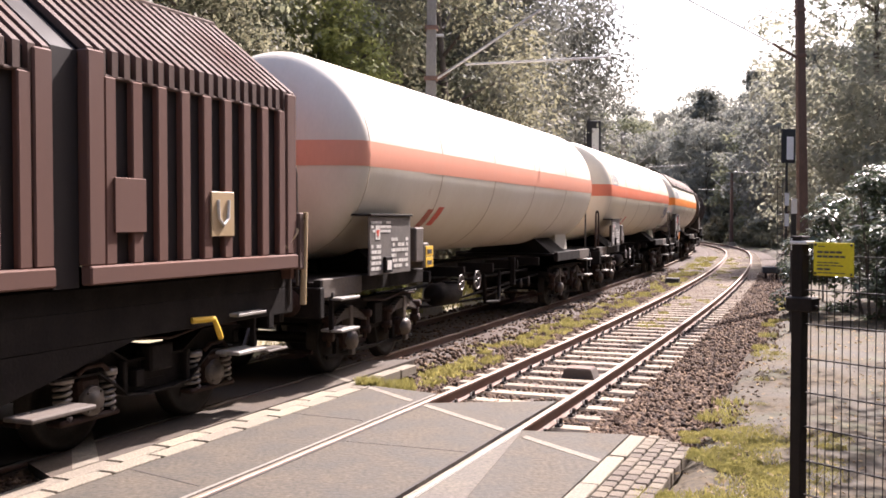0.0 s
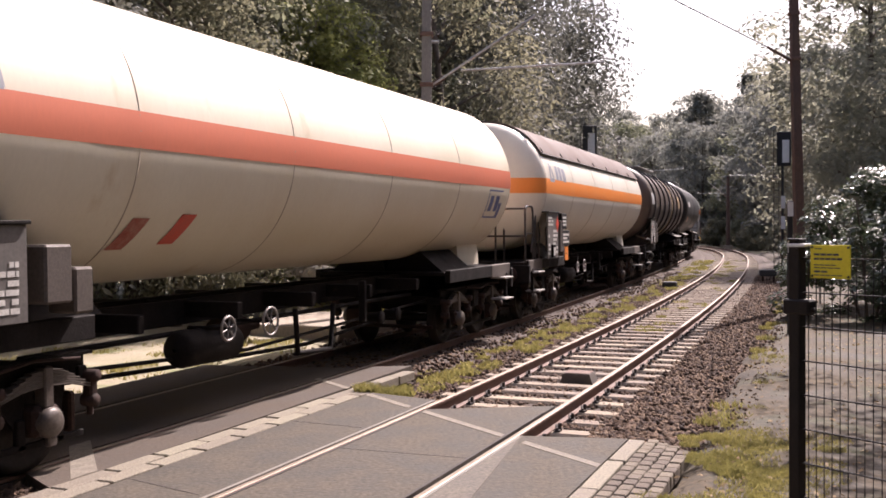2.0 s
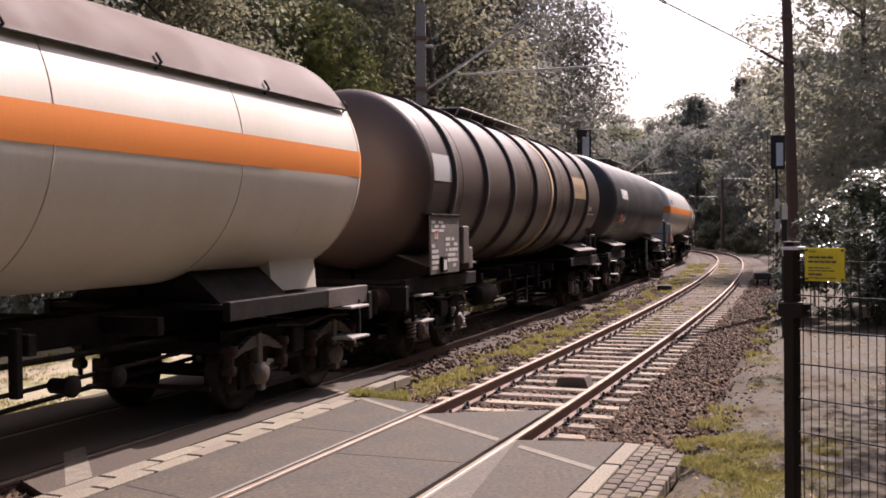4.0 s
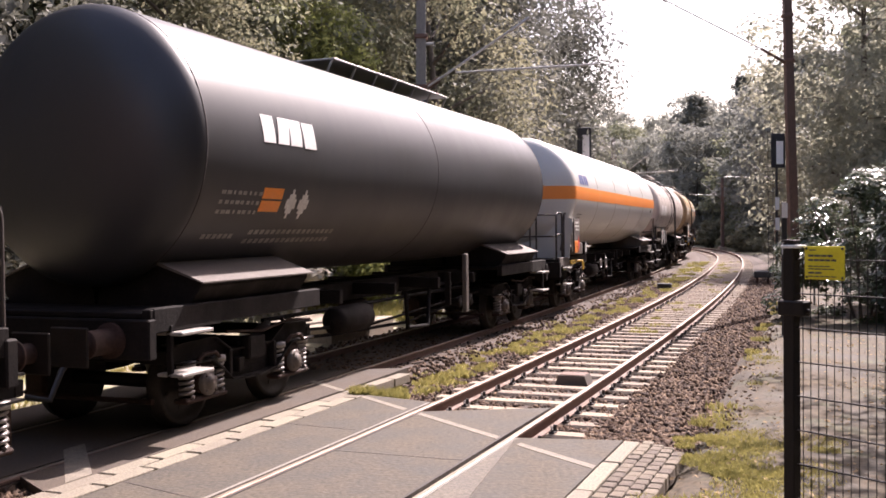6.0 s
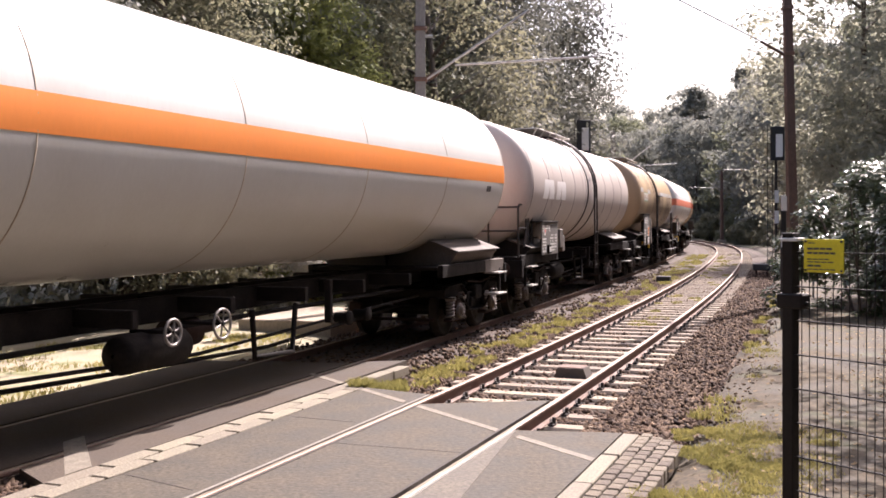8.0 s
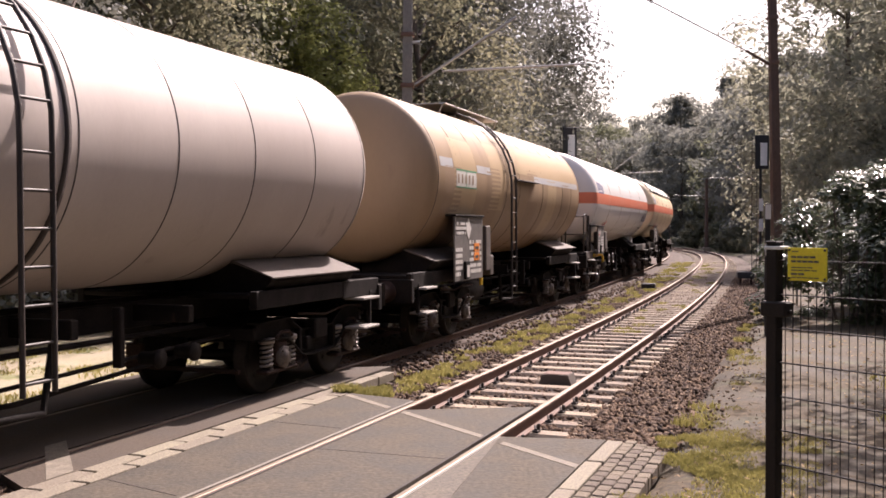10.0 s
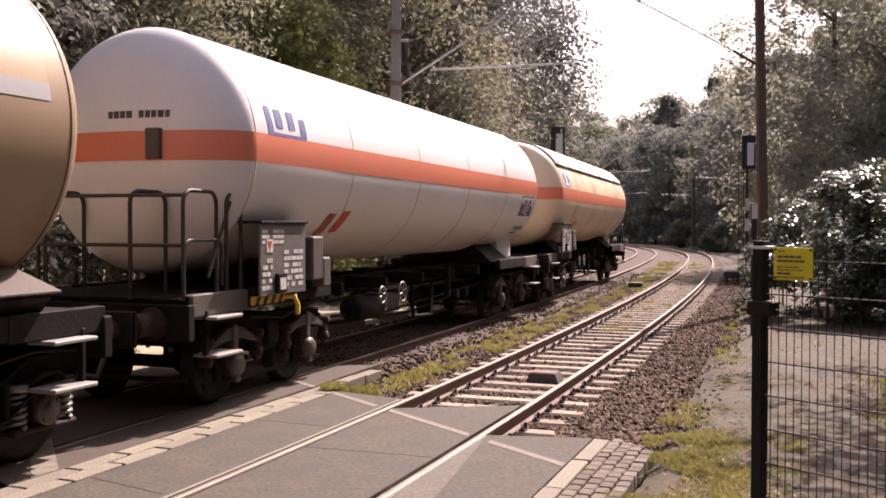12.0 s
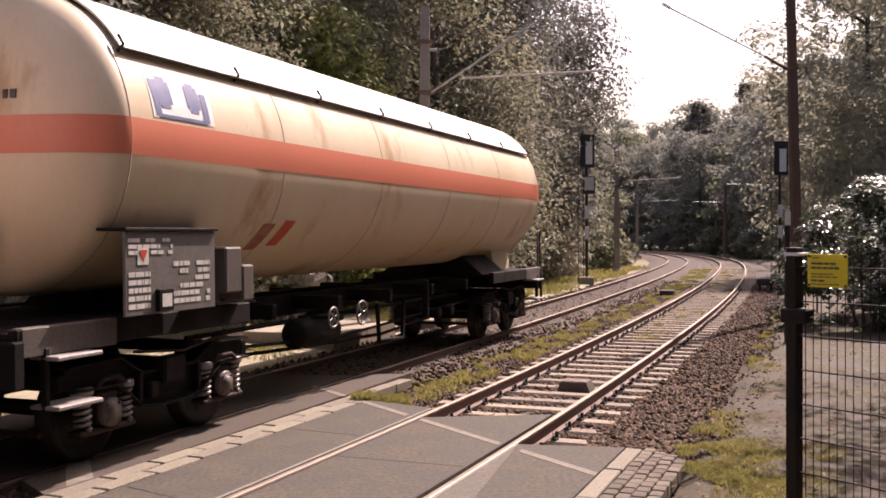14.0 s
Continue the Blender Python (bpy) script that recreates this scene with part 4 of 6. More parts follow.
sign = thing("warning_sign", "yellow warning sign screwed to the fence, dark lines of print", "sign", m=pose(FX, FY, -0.027, 0, 0, FTURN))
part("board", Geo().box(0.105, 0.355, -0.028, -0.02, 1.765, 1.955, 0.003), "yellow", sign)
for z, a, b, hh in ((1.93, 0.135, 0.18, 0.006), (1.895, 0.13, 0.29, 0.012), (1.87, 0.13, 0.31, 0.012), (1.838, 0.13, 0.27, 0.006), (1.822, 0.13, 0.3, 0.006), (1.798, 0.13, 0.22, 0.011), (1.78, 0.13, 0.31, 0.006)):
    n = max(2, int((b - a) / 0.035))
    g = Geo()
    for i in range(n):
        u0, u1 = a + (b - a) * i / n, a + (b - a) * (i + 0.86) / n
        g.box(u0, u1, -0.0305, -0.029, z, z + hh)
    part("print_line", g, "label_dark", sign)
for x in (0.118, 0.342):
    for z in (1.778, 1.942):
        part("screw", Geo().lathe([(-0.034, 0.001), (-0.034, 0.006), (-0.028, 0.008)], "y", 8, at=(x, 0, z)), "black", sign)


# ---------------------------------------------------------------- wagons
# A wagon's own space: y runs towards the train's end, x to its right as one looks that way, z from the rail head.
def wheelset_mesh():
    g = Geo().tube([(-1.02, 0, 0), (1.02, 0, 0)], 0.075, 12)
    for sx in (-1, 1):
        c = sx * HALF
        g.lathe([(c - sx * 0.09, 0.09), (c - sx * 0.075, 0.36), (c - sx * 0.066, 0.478), (c - sx * 0.04, 0.484), (c - sx * 0.03, 0.46), (c + sx * 0.065, 0.452),
                 (c + sx * 0.068, 0.39), (c + sx * 0.03, 0.36), (c + sx * 0.02, 0.16), (c + sx * 0.07, 0.12), (c + sx * 0.07, 0.07)], "x", 36)
        for k in range(6):
            a = k * math.pi / 3
            g.tube([(c + sx * 0.02, 0.26 * math.cos(a), 0.26 * math.sin(a)), (c + sx * 0.034, 0.26 * math.cos(a), 0.26 * math.sin(a))], 0.03, 8)
    return g.mesh("wheelset", M["wheel"])


def bogie_meshes():
    """Parts of the pressed-frame bogie with coil springs."""
    side = Geo()
    prof = [(-1.42, 0.74), (-1.36, 0.9), (-0.72, 0.92), (-0.4, 0.74), (0.4, 0.74), (0.72, 0.92), (1.36, 0.9), (1.42, 0.74), (1.3, 0.7), (0.8, 0.7), (0.44, 0.44), (-0.44, 0.44), (-0.8, 0.7), (-1.3, 0.7)]
    side.prism(prof, 0.95, 0.99)
    # flanges along the lower and upper edges
    for line, x1 in (((-1.36, 0.7), (-0.82, 0.69), (-0.6, 0.55), (-0.45, 0.44), (-0.2, 0.41), (0.2, 0.41), (0.45, 0.44), (0.6, 0.55), (0.82, 0.69), (1.36, 0.7)), 1.1), (((-1.4, 0.9), (-0.72, 0.92), (-0.4, 0.74), (0.4, 0.74), (0.72, 0.92), (1.4, 0.9)), 1.06):
        for (ya, za), (yb, zb) in zip(line, line[1:]):
            side.prism([(ya, za), (yb, zb), (yb, zb + 0.022), (ya, za + 0.022)], 0.88, x1)
    for y in (-0.46, 0.46):
        side.box(0.99, 1.08, y - 0.03, y + 0.03, 0.46, 0.76, 0.01)
    side.box(0.99, 1.13, -0.17, 0.17, 0.62, 0.88, 0.02)
    side.box(1.0, 1.1, -0.34, -0.22, 0.5, 0.66, 0.01)
    cross = Geo().box(-1.0, 1.0, -0.2, 0.2, 0.52, 0.84, 0.02)
    cross.lathe([(0.84, 0.26), (0.94, 0.26), (0.94, 0.0)], "z", 20)
    for y in (-1.4, 1.4):
        cross.box(-1.0, 1.0, y - 0.05, y + 0.05, 0.72, 0.86, 0.01)
    box_g = Geo().box(0.88, 1.07, -0.13, 0.13, 0.36, 0.68, 0.03)
    box_g.box(0.9, 1.08, -0.37, 0.37, 0.29, 0.345, 0.02)
    box_g.tube([(1.09, -0.19, 0.72), (1.1, -0.1, 0.78), (1.1, 0.1, 0.78), (1.09, 0.19, 0.72)], 0.022, 6)
    cover = Geo().lathe([(1.05, 0.135), (1.1, 0.135), (1.11, 0.12), (1.11, 0.085), (1.135, 0.08), (1.14, 0.0)], "x", 20, at=(0, 0, 0.47))
    for k in range(4):
        a = math.pi * (k / 2 + 0.25)
        cover.tube([(1.1, 0.11 * math.cos(a), 0.47 + 0.11 * math.sin(a)), (1.128, 0.11 * math.cos(a), 0.47 + 0.11 * math.sin(a))], 0.014, 6)
    spring = Geo().tube([(1.0 + 0.068 * math.cos(k * 0.7), 0.068 * math.sin(k * 0.7), 0.35 + 0.0062 * k) for k in range(52)], 0.019, 6)
    spring.lathe([(0.66, 0.03), (0.66, 0.1), (0.72, 0.1), (0.72, 0.02)], "z", 14, at=(1.0, 0, 0))
    brake = Geo()
    brake.box(0.6, 0.86, 1.38, 1.46, 0.26, 0.62, 0.02)
    brake.tube([(-0.8, 1.46, 0.34), (0.8, 1.46, 0.34)], 0.03)
    brake.tube([(0.73, 1.44, 0.6), (0.73, 1.2, 0.95)], 0.025)
    brake.tube([(1.12, -0.62, 0.98), (1.14, 0.1, 0.92), (1.12, 0.7, 0.99), (1.1, 1.25, 0.95)], 0.016, 6)
    return {"side_frame": side.mesh("side_frame", M["under"]), "bolster": cross.mesh("bolster", M["under"]), "axle_box": box_g.mesh("axle_box", M["rusty"]), "axle_box_cover": cover.mesh("axle_box_cover", M["box_cover"]),
            "coil_spring": spring.mesh("coil_spring", M["spring"]), "brake_gear": brake.mesh("brake_gear", M["rusty"])}


def leaf_bogie_meshes():
    """Parts of the older bogie: plate frame, leaf springs over the axle boxes, tie bar below."""
    side = Geo()
    prof = [(-1.45, 0.78), (-1.45, 0.98), (1.45, 0.98), (1.45, 0.78), (1.22, 0.72), (1.15, 0.42), (1.06, 0.42), (1.04, 0.8), (0.76, 0.8), (0.74, 0.42), (0.65, 0.42), (0.5, 0.62), (-0.5, 0.62), (-0.65, 0.42), (-0.74, 0.42), (-0.76, 0.8), (-1.04, 0.8), (-1.06, 0.42), (-1.15, 0.42), (-1.22, 0.72)]
    side.prism(prof, 0.93, 0.96)
    side.box(0.92, 1.06, -1.46, 1.46, 0.965, 0.995, 0.005)
    side.box(0.96, 1.0, -1.4, 1.4, 0.245, 0.3, 0.008)
    for y in (-1.12, -0.69, 0.69, 1.12):
        side.box(0.94, 1.0, y - 0.045, y + 0.045, 0.25, 0.5, 0.008)
    side.box(0.94, 1.08, -0.14, 0.14, 0.6, 0.9, 0.02)
    box_g = Geo().box(0.9, 1.08, -0.15, 0.15, 0.34, 0.6, 0.04)
    cover = Geo().lathe([(1.06, 0.13), (1.12, 0.13), (1.15, 0.105), (1.165, 0.06), (1.17, 0.0)], "x", 20, at=(0, 0, 0.455))
    cover.box(1.07, 1.13, -0.05, 0.05, 0.26, 0.34, 0.01)
    leaves = Geo()
    for k in range(7):
        half, z = 0.57 - 0.066 * k, 0.66 + 0.019 * k
        pts = [(-half, z - 0.1 * (half / 0.57) ** 2 + 0.1), (-half * 0.5, z + 0.1 - 0.025 * (half / 0.57) ** 2), (0, z + 0.1), (half * 0.5, z + 0.1 - 0.025 * (half / 0.57) ** 2), (half, z - 0.1 * (half / 0.57) ** 2 + 0.1)]
        for (ya, za), (yb, zb) in zip(pts, pts[1:]):
            leaves.prism([(ya, za), (yb, zb), (yb, zb + 0.0145), (ya, za + 0.0145)], 0.99, 1.08)
    buckle = Geo().box(0.975, 1.1, -0.05, 0.05, 0.58, 0.92, 0.012)
    hang = Geo().box(0.98, 1.09, -0.05, 0.05, 0.58, 0.75, 0.02)
    hang.lathe([(0.96, 0.055), (1.12, 0.055), (1.12, 0.0)], "x", 12, at=(0, 0, 0.77))
    hang.tube([(1.03, 0, 0.6), (1.03, 0, 0.42)], 0.03, 8)
    hang.lathe([(0.97, 0.06), (1.1, 0.06), (1.1, 0.0)], "x", 12, at=(0, 0, 0.55))
    return {"side_frame": side.mesh("side_frame", M["under"]), "axle_box": box_g.mesh("axle_box", M["rusty"]), "axle_box_cover": cover.mesh("axle_box_cover", M["box_cover"]),
            "leaf_spring": leaves.mesh("leaf_spring", M["frame_grey"]), "spring_buckle": buckle.mesh("spring_buckle", M["box_cover"]), "spring_hanger": hang.mesh("spring_hanger", M["rusty"])}


WHEELS, BOGIE, LEAF_BOGIE = wheelset_mesh(), bogie_meshes(), leaf_bogie_meshes()
ROLLING = []
TURN_ROUND = pose(0, 0, 0, 0, 0, 180)


def bogie(wagon, y, leaf=False):
    b = part("bogie", BOGIE["bolster"], "", wagon, "dark grimy two-axle bogie with leaf springs" if leaf else "dark grimy two-axle bogie with coil springs", m=pose(0, y, 0))
    kit = LEAF_BOGIE if leaf else BOGIE
    for r in (pose(0, 0, 0), TURN_ROUND):
        part("side_frame", kit["side_frame"], "", b, m=r)
        for a in (-0.9, 0.9):
            part("axle_box", kit["axle_box"], "", b, m=r @ pose(0, a, 0))
            part("axle_box_cover", kit["axle_box_cover"], "", b, m=r @ pose(0, a, 0))
            if leaf:
                part("leaf_spring", kit["leaf_spring"], "", b, m=r @ pose(0, a, 0))
                part("spring_buckle", kit["spring_buckle"], "", b, m=r @ pose(0, a, 0))
            for d in (-0.57, 0.57) if leaf else (-0.27, 0.27):
                kind = "spring_hanger" if leaf else "coil_spring"
                part(kind, kit[kind], "", b, m=r @ pose(0, a + d * (0.95 if leaf else 1), 0))
        part("brake_gear", BOGIE["brake_gear"], "", b, m=r)
    for a in (-0.9, 0.9):
        w = part("wheelset", WHEELS, "", b, m=pose(0, a, 0.455))
        ROLLING.append((w, a))
    return b


def buffers(wagon, y, way):
    """Two buffers that meet the next wagon's, a drawhook, hoses and corner steps on the headstock whose face is at y."""
    part("headstock", Geo().box(-1.3, 1.3, y - 0.06, y + 0.06, 0.86, 1.24, 0.015), "under", wagon)
    for x in (-0.87, 0.87):
        b = part("buffer", Geo().lathe([(0, 0.17), (way * 0.04, 0.17), (way * 0.04, 0.125), (way * 0.34, 0.12), (way * 0.34, 0.135), (way * 0.37, 0.135), (way * 0.37, 0.09), (way * 0.53, 0.09)], "y", 20, at=(x, y + way * 0.06, 1.04)), "rusty", wagon)
        yy = y + way * 0.59
        part("buffer_plate", Geo().box(x - 0.21, x + 0.21, min(yy, yy + way * 0.03), max(yy, yy + way * 0.03), 0.86, 1.22, 0.03), "wheel", b)
    part("coupling", Geo().tube([(0, y, 1.0), (0, y + way * 0.3, 0.98), (0, y + way * 0.55, 0.86), (0, y + way * 0.62, 0.7)], 0.045, 8), "under", wagon)
    for x in (-0.35, 0.4):
        part("brake_hose", Geo().tube([(x, y, 0.92), (x, y + way * 0.2, 0.75), (x, y + way * 0.35, 0.5), (x * 0.6, y + way * 0.5, 0.55)], 0.03, 8), "black", wagon)
    for x in (-1.26, 1.26):
        ya, yb = y - way * 0.28, y - way * 0.8
        rail = part("step_hanger", Geo().box(x - 0.03, x + 0.03, min(ya, ya - way * 0.05), max(ya, ya - way * 0.05), 0.66, 1.16, 0.008), "under", wagon)
        for z in (0.66, 1.06):
            part("step", Geo().box(x - 0.14, x + 0.16, min(ya, yb), max(ya, yb), z, z + 0.035, 0.008), "tread_plate", rail, "pale shunter's step")


def end_rails(wagon, y, way, tall=2.42):
    """Tubular railings of the end platform."""
    part("platform", Geo().box(-1.2, 1.2, min(y, y - way * 0.75), max(y, y - way * 0.75), 1.25, 1.29, 0.01), "under", wagon)

    def hoop(x, ya, yb, foot_a, foot_b, top, bend=0.14):
        """A bent tube with rounded corners standing on the platform."""
        pts = [(x, ya, foot_a)]
        for c, a0 in ((ya, 180), (yb, 90)):
            sgn = 1 if yb > ya else -1
            for k in range(6):
                a = radians(a0 - 18 * k)
                cy = ya + sgn * bend if c == ya else yb - sgn * bend
                pts.append((x, cy + sgn * bend * math.cos(a), top - bend + bend * math.sin(a)))
        return pts + [(x, yb, foot_b)]

    for x in (-1.2, -0.55, 0.55, 1.2):
        part("railing", Geo().tube(hoop(x, y, y - way * 0.62, 1.28, 1.28, tall), 0.023, 8), "handrail", wagon)
    for z in (tall - 0.05, 1.85):
        part("railing", Geo().tube([(-1.2, y, z), (1.2, y, z)], 0.02, 8), "handrail", wagon)
    part("railing", Geo().tube(hoop(1.2, y - way * 0.02, y - way * 0.72, 1.86, 1.4, 1.9, 0.1), 0.02, 8), "handrail", wagon)
    part("railing", Geo().tube(hoop(1.2, y - way * 0.82, y - way * 1.12, 1.28, 1.28, tall, 0.14), 0.023, 8), "handrail", wagon)
    part("railing", Geo().tube([(1.2, y - way * 0.45, 1.5), (1.2, y - way * 0.9, tall - 0.1)], 0.02, 8), "handrail", wagon)


class Tank:
    """A tank of radius r with its axis at height zc, its shell from y0 to y1."""

    def __init__(self, wagon, y0, y1, r, zc, head):
        self.w, self.y0, self.y1, self.r, self.zc, self.head = wagon, y0, y1, r, zc, head

    def profile(self, grow=0.0, n=9, flat=False):
        """From pole to pole."""
        r, e = self.r + grow, self.head + grow
        k = 2.0 if not flat else 3.2
        cap = [(e * (1 - (i / n) ** k) ** 0.5, r * i / n) for i in range(n)] + [(e * (1 - u**k) ** 0.5, r * u) for u in (0.94, 0.97, 0.99, 0.998)]
        cap.sort(key=lambda p: -p[0])
        mid = [(self.y0 + (self.y1 - self.y0) * i / 6, r) for i in range(7)]
        return [(self.y0 - a, max(b, 0.002)) for a, b in cap] + mid + [(self.y1 + a, max(b, 0.002)) for a, b in reversed(cap)]

    def shell(self, mat, flat=False, label=""):
        self.flat = flat
        return part("tank", Geo().lathe(self.profile(flat=flat), "y", 72, at=(0, 0, self.zc)), mat, self.w, label)

    def stripe(self, mat, z0, z1):
        a0, a1 = (math.degrees(math.asin((z - self.zc) / self.r)) for z in (z0, z1))
        r = self.r + 0.004
        for lo, hi in ((a0, a1), (180 - a1, 180 - a0)):
            part("stripe", Geo().lathe([(self.y0, r), (0.5 * (self.y0 + self.y1), r), (self.y1, r)], "y", 6, lo, hi, at=(0, 0, self.zc)), mat, self.w, "painted warning stripe")
        for y, way in ((self.y0, -1), (self.y1, 1)):
            v, n = [], 40
            for i in range(n + 1):
                for k in range(5):
                    z = z0 + (z1 - z0) * k / 4 - self.zc
                    x = math.sqrt(r * r - z * z) * math.cos(math.pi * i / n)
                    q = max(0.0, 1 - (x * x + z * z) / (r * r))
                    v.append((x, y + way * (self.head * math.sqrt(q) + 0.006 * math.sqrt(q)), self.zc + z))
            f = [(5 * i + k, 5 * i + k + 1, 5 * i + k + 6, 5 * i + k + 5) for i in range(n) for k in range(4)]
            part("stripe", Geo().add(v, f, True), mat, self.w, "painted warning stripe")

    def ring(self, y, grow, width, mat, name="weld_seam"):
        r = self.r
        part(name, Geo().lathe([(y - width / 2, r - 0.005), (y - width / 2, r + grow), (y + width / 2, r + grow), (y + width / 2, r - 0.005)], "y", 64, at=(0, 0, self.zc)), mat, self.w)

    def patch(self, geo, y0, y1, z0, z1, grow=0.005, skew=0.0, side=1):
        a = [math.asin(max(-1, min(1, (z - self.zc) / self.r))) for z in (z0, z1)]
        n = max(2, math.ceil(math.degrees(a[1] - a[0]) / 3.5))
        v = []
        for i in range(n + 1):
            t = a[0] + (a[1] - a[0]) * i / n
            for y in (y0 + skew * i / n, y1 + skew * i / n):
                v.append((side * (self.r + grow) * math.cos(t), y, self.zc + (self.r + grow) * math.sin(t)))
        return geo.add(v, [(2 * i, 2 * i + 1, 2 * i + 3, 2 * i + 2) for i in range(n)], True)

    def decal(self, name, mat, rects, label="", grow=0.006):
        """Painted shapes on the near side: (y0, y1, z0, z1[, skew])."""
        if name == "inscription":
            g = Geo()
            for q in rects:
                self.patch(g, *q[:4], grow, q[4] if len(q) > 4 else 0.0)
            return tagged(part(name, g, mat, self.w, label), kind="stuff")
        for q in rects:
            part(name, self.patch(Geo(), *q[:4], grow, q[4] if len(q) > 4 else 0.0), mat, self.w, label)

    def walkway(self, ya, yb):
        z = self.zc + self.r + 0.16
        ob = part("walkway", Geo().box(-0.42, 0.42, ya, yb, z, z + 0.03, 0.008), "galv", self.w, "galvanised grating walkway")
        n = max(3, int((yb - ya) / 0.75))
        for i in range(n + 1):
            y = ya + (yb - ya) * i / n
            for x in (-0.38, 0.38):
                part("bracket", Geo().tube([(x * 0.6, y, self.zc + self.r - 0.12), (x, y, z)], 0.018, 6), "galv", ob)

    def ladder(self, y):
        g = Geo()
        for dy in (-0.17, 0.17):
            pts = [(self.r + 0.1, y + dy, 0.75), (self.r + 0.1, y + dy, self.zc - 0.2)]
            pts += [((self.r + 0.1) * math.cos(radians(a)), y + dy, self.zc + (self.r + 0.1) * math.sin(radians(a))) for a in range(5, 92, 12)]
            g.tube(pts, 0.024, 8)
        lad = part("ladder", g, "handrail", self.w, "dark steel ladder up to the manhole")
        z = 0.85
        while z < self.zc:
            part("rung", Geo().tube([(self.r + 0.1, y - 0.17, z), (self.r + 0.1, y + 0.17, z)], 0.015, 6), "handrail", lad)
            z += 0.3
        for a in range(8, 84, 11):
            x, zz = (self.r + 0.1) * math.cos(radians(a)), self.zc + (self.r + 0.1) * math.sin(radians(a))
            part("rung", Geo().tube([(x, y - 0.17, zz), (x, y + 0.17, zz)], 0.015, 6), "handrail", lad)


def bars(g, x, y0, y1, z0, z1, rows, rng, fill=0.8):
    """Lines of unreadable print as small bars on an upright panel."""
    h = (z1 - z0) / rows
    for k in range(rows):
        y = y0
        while y < y1 - 0.02:
            ln = min(rng.uniform(0.03, 0.14), y1 - y)
            if rng.random() < fill:
                g.box(x, x + 0.004, y, y + ln - 0.012, z0 + h * k, z0 + h * (k + 0.62))
            y += ln


def data_panel(wagon, y, z0, z1, width, seed, orange=False, tri=True, x=1.44):
    """The dark panel with the wagon's inscriptions, its brackets and valve boxes."""
    rng = random.Random(seed)
    p = part("data_panel", Geo().box(x - 0.03, x, y, y + width, z0, z1, 0.006), "panel_grey", wagon, "dark panel with white inscriptions")
    part("panel_hood", Geo().box(x - 0.3, x + 0.03, y - 0.02, y + width + 0.02, z1, z1 + 0.03, 0.006), "under", p)
    g = Geo()
    h = z1 - z0
    bars(g, x + 0.001, y + 0.04, y + width * 0.5, z1 - 0.28 * h, z1 - 0.06 * h, 3, rng)
    bars(g, x + 0.001, y + 0.04, y + width * 0.26, z0 + 0.08 * h, z0 + 0.55 * h, 5, rng, 0.9)
    bars(g, x + 0.001, y + width * 0.5, y + width * 0.94, z0 + 0.1 * h, z0 + 0.66 * h, 6, rng, 0.75)
    tagged(part("inscription", g, "label", p, "white inscriptions"), kind="stuff")
    if tri:
        ya, za = y + 0.12 * width, z0 + 0.6 * h
        part("placard", Geo().box(x + 0.001, x + 0.006, ya, ya + 0.15, za, za + 0.15), "label", p, "white placard")
        part("triangle", Geo().prism([(ya + 0.02, za + 0.13), (ya + 0.13, za + 0.13), (ya + 0.075, za + 0.025)], x + 0.007, x + 0.01), "red", p, "red triangle")
    if orange:
        for k in range(2):
            o = part("hazard_plate", Geo().box(x + 0.002, x + 0.012, y + width * 0.66, y + width * 0.66 + 0.3, z0 + 0.3 * h + 0.16 * k, z0 + 0.3 * h + 0.15 + 0.16 * k, 0.004), "orange", p, "orange hazard plate")
            g = Geo()
            bars(g, x + 0.0125, y + width * 0.66 + 0.06, y + width * 0.66 + 0.26, z0 + 0.3 * h + 0.04 + 0.16 * k, z0 + 0.3 * h + 0.12 + 0.16 * k, 1, rng, 1)
            part("inscription", g, "label_dark", o)
    c = part("card_holder", Geo().box(x, x + 0.05, y + width * 0.3, y + width * 0.3 + 0.22, z0 + 0.02, z0 + 0.3 * h, 0.01), "under", p, "dark card holder")
    part("card", Geo().box(x + 0.051, x + 0.054, y + width * 0.3 + 0.04, y + width * 0.3 + 0.18, z0 + 0.06, z0 + 0.24 * h), "label", c)
    part("valve_box", Geo().box(x - 0.35, x + 0.02, y + width + 0.16, y + width + 0.46, z0 + 0.12, z1 - 0.16, 0.02), "frame_grey", wagon, "grey valve cabinet")
    part("valve_box", Geo().box(x - 0.3, x, y + width + 0.5, y + width + 0.72, z0 + 0.02, z0 + 0.4, 0.02), "frame_grey", wagon)
    return p


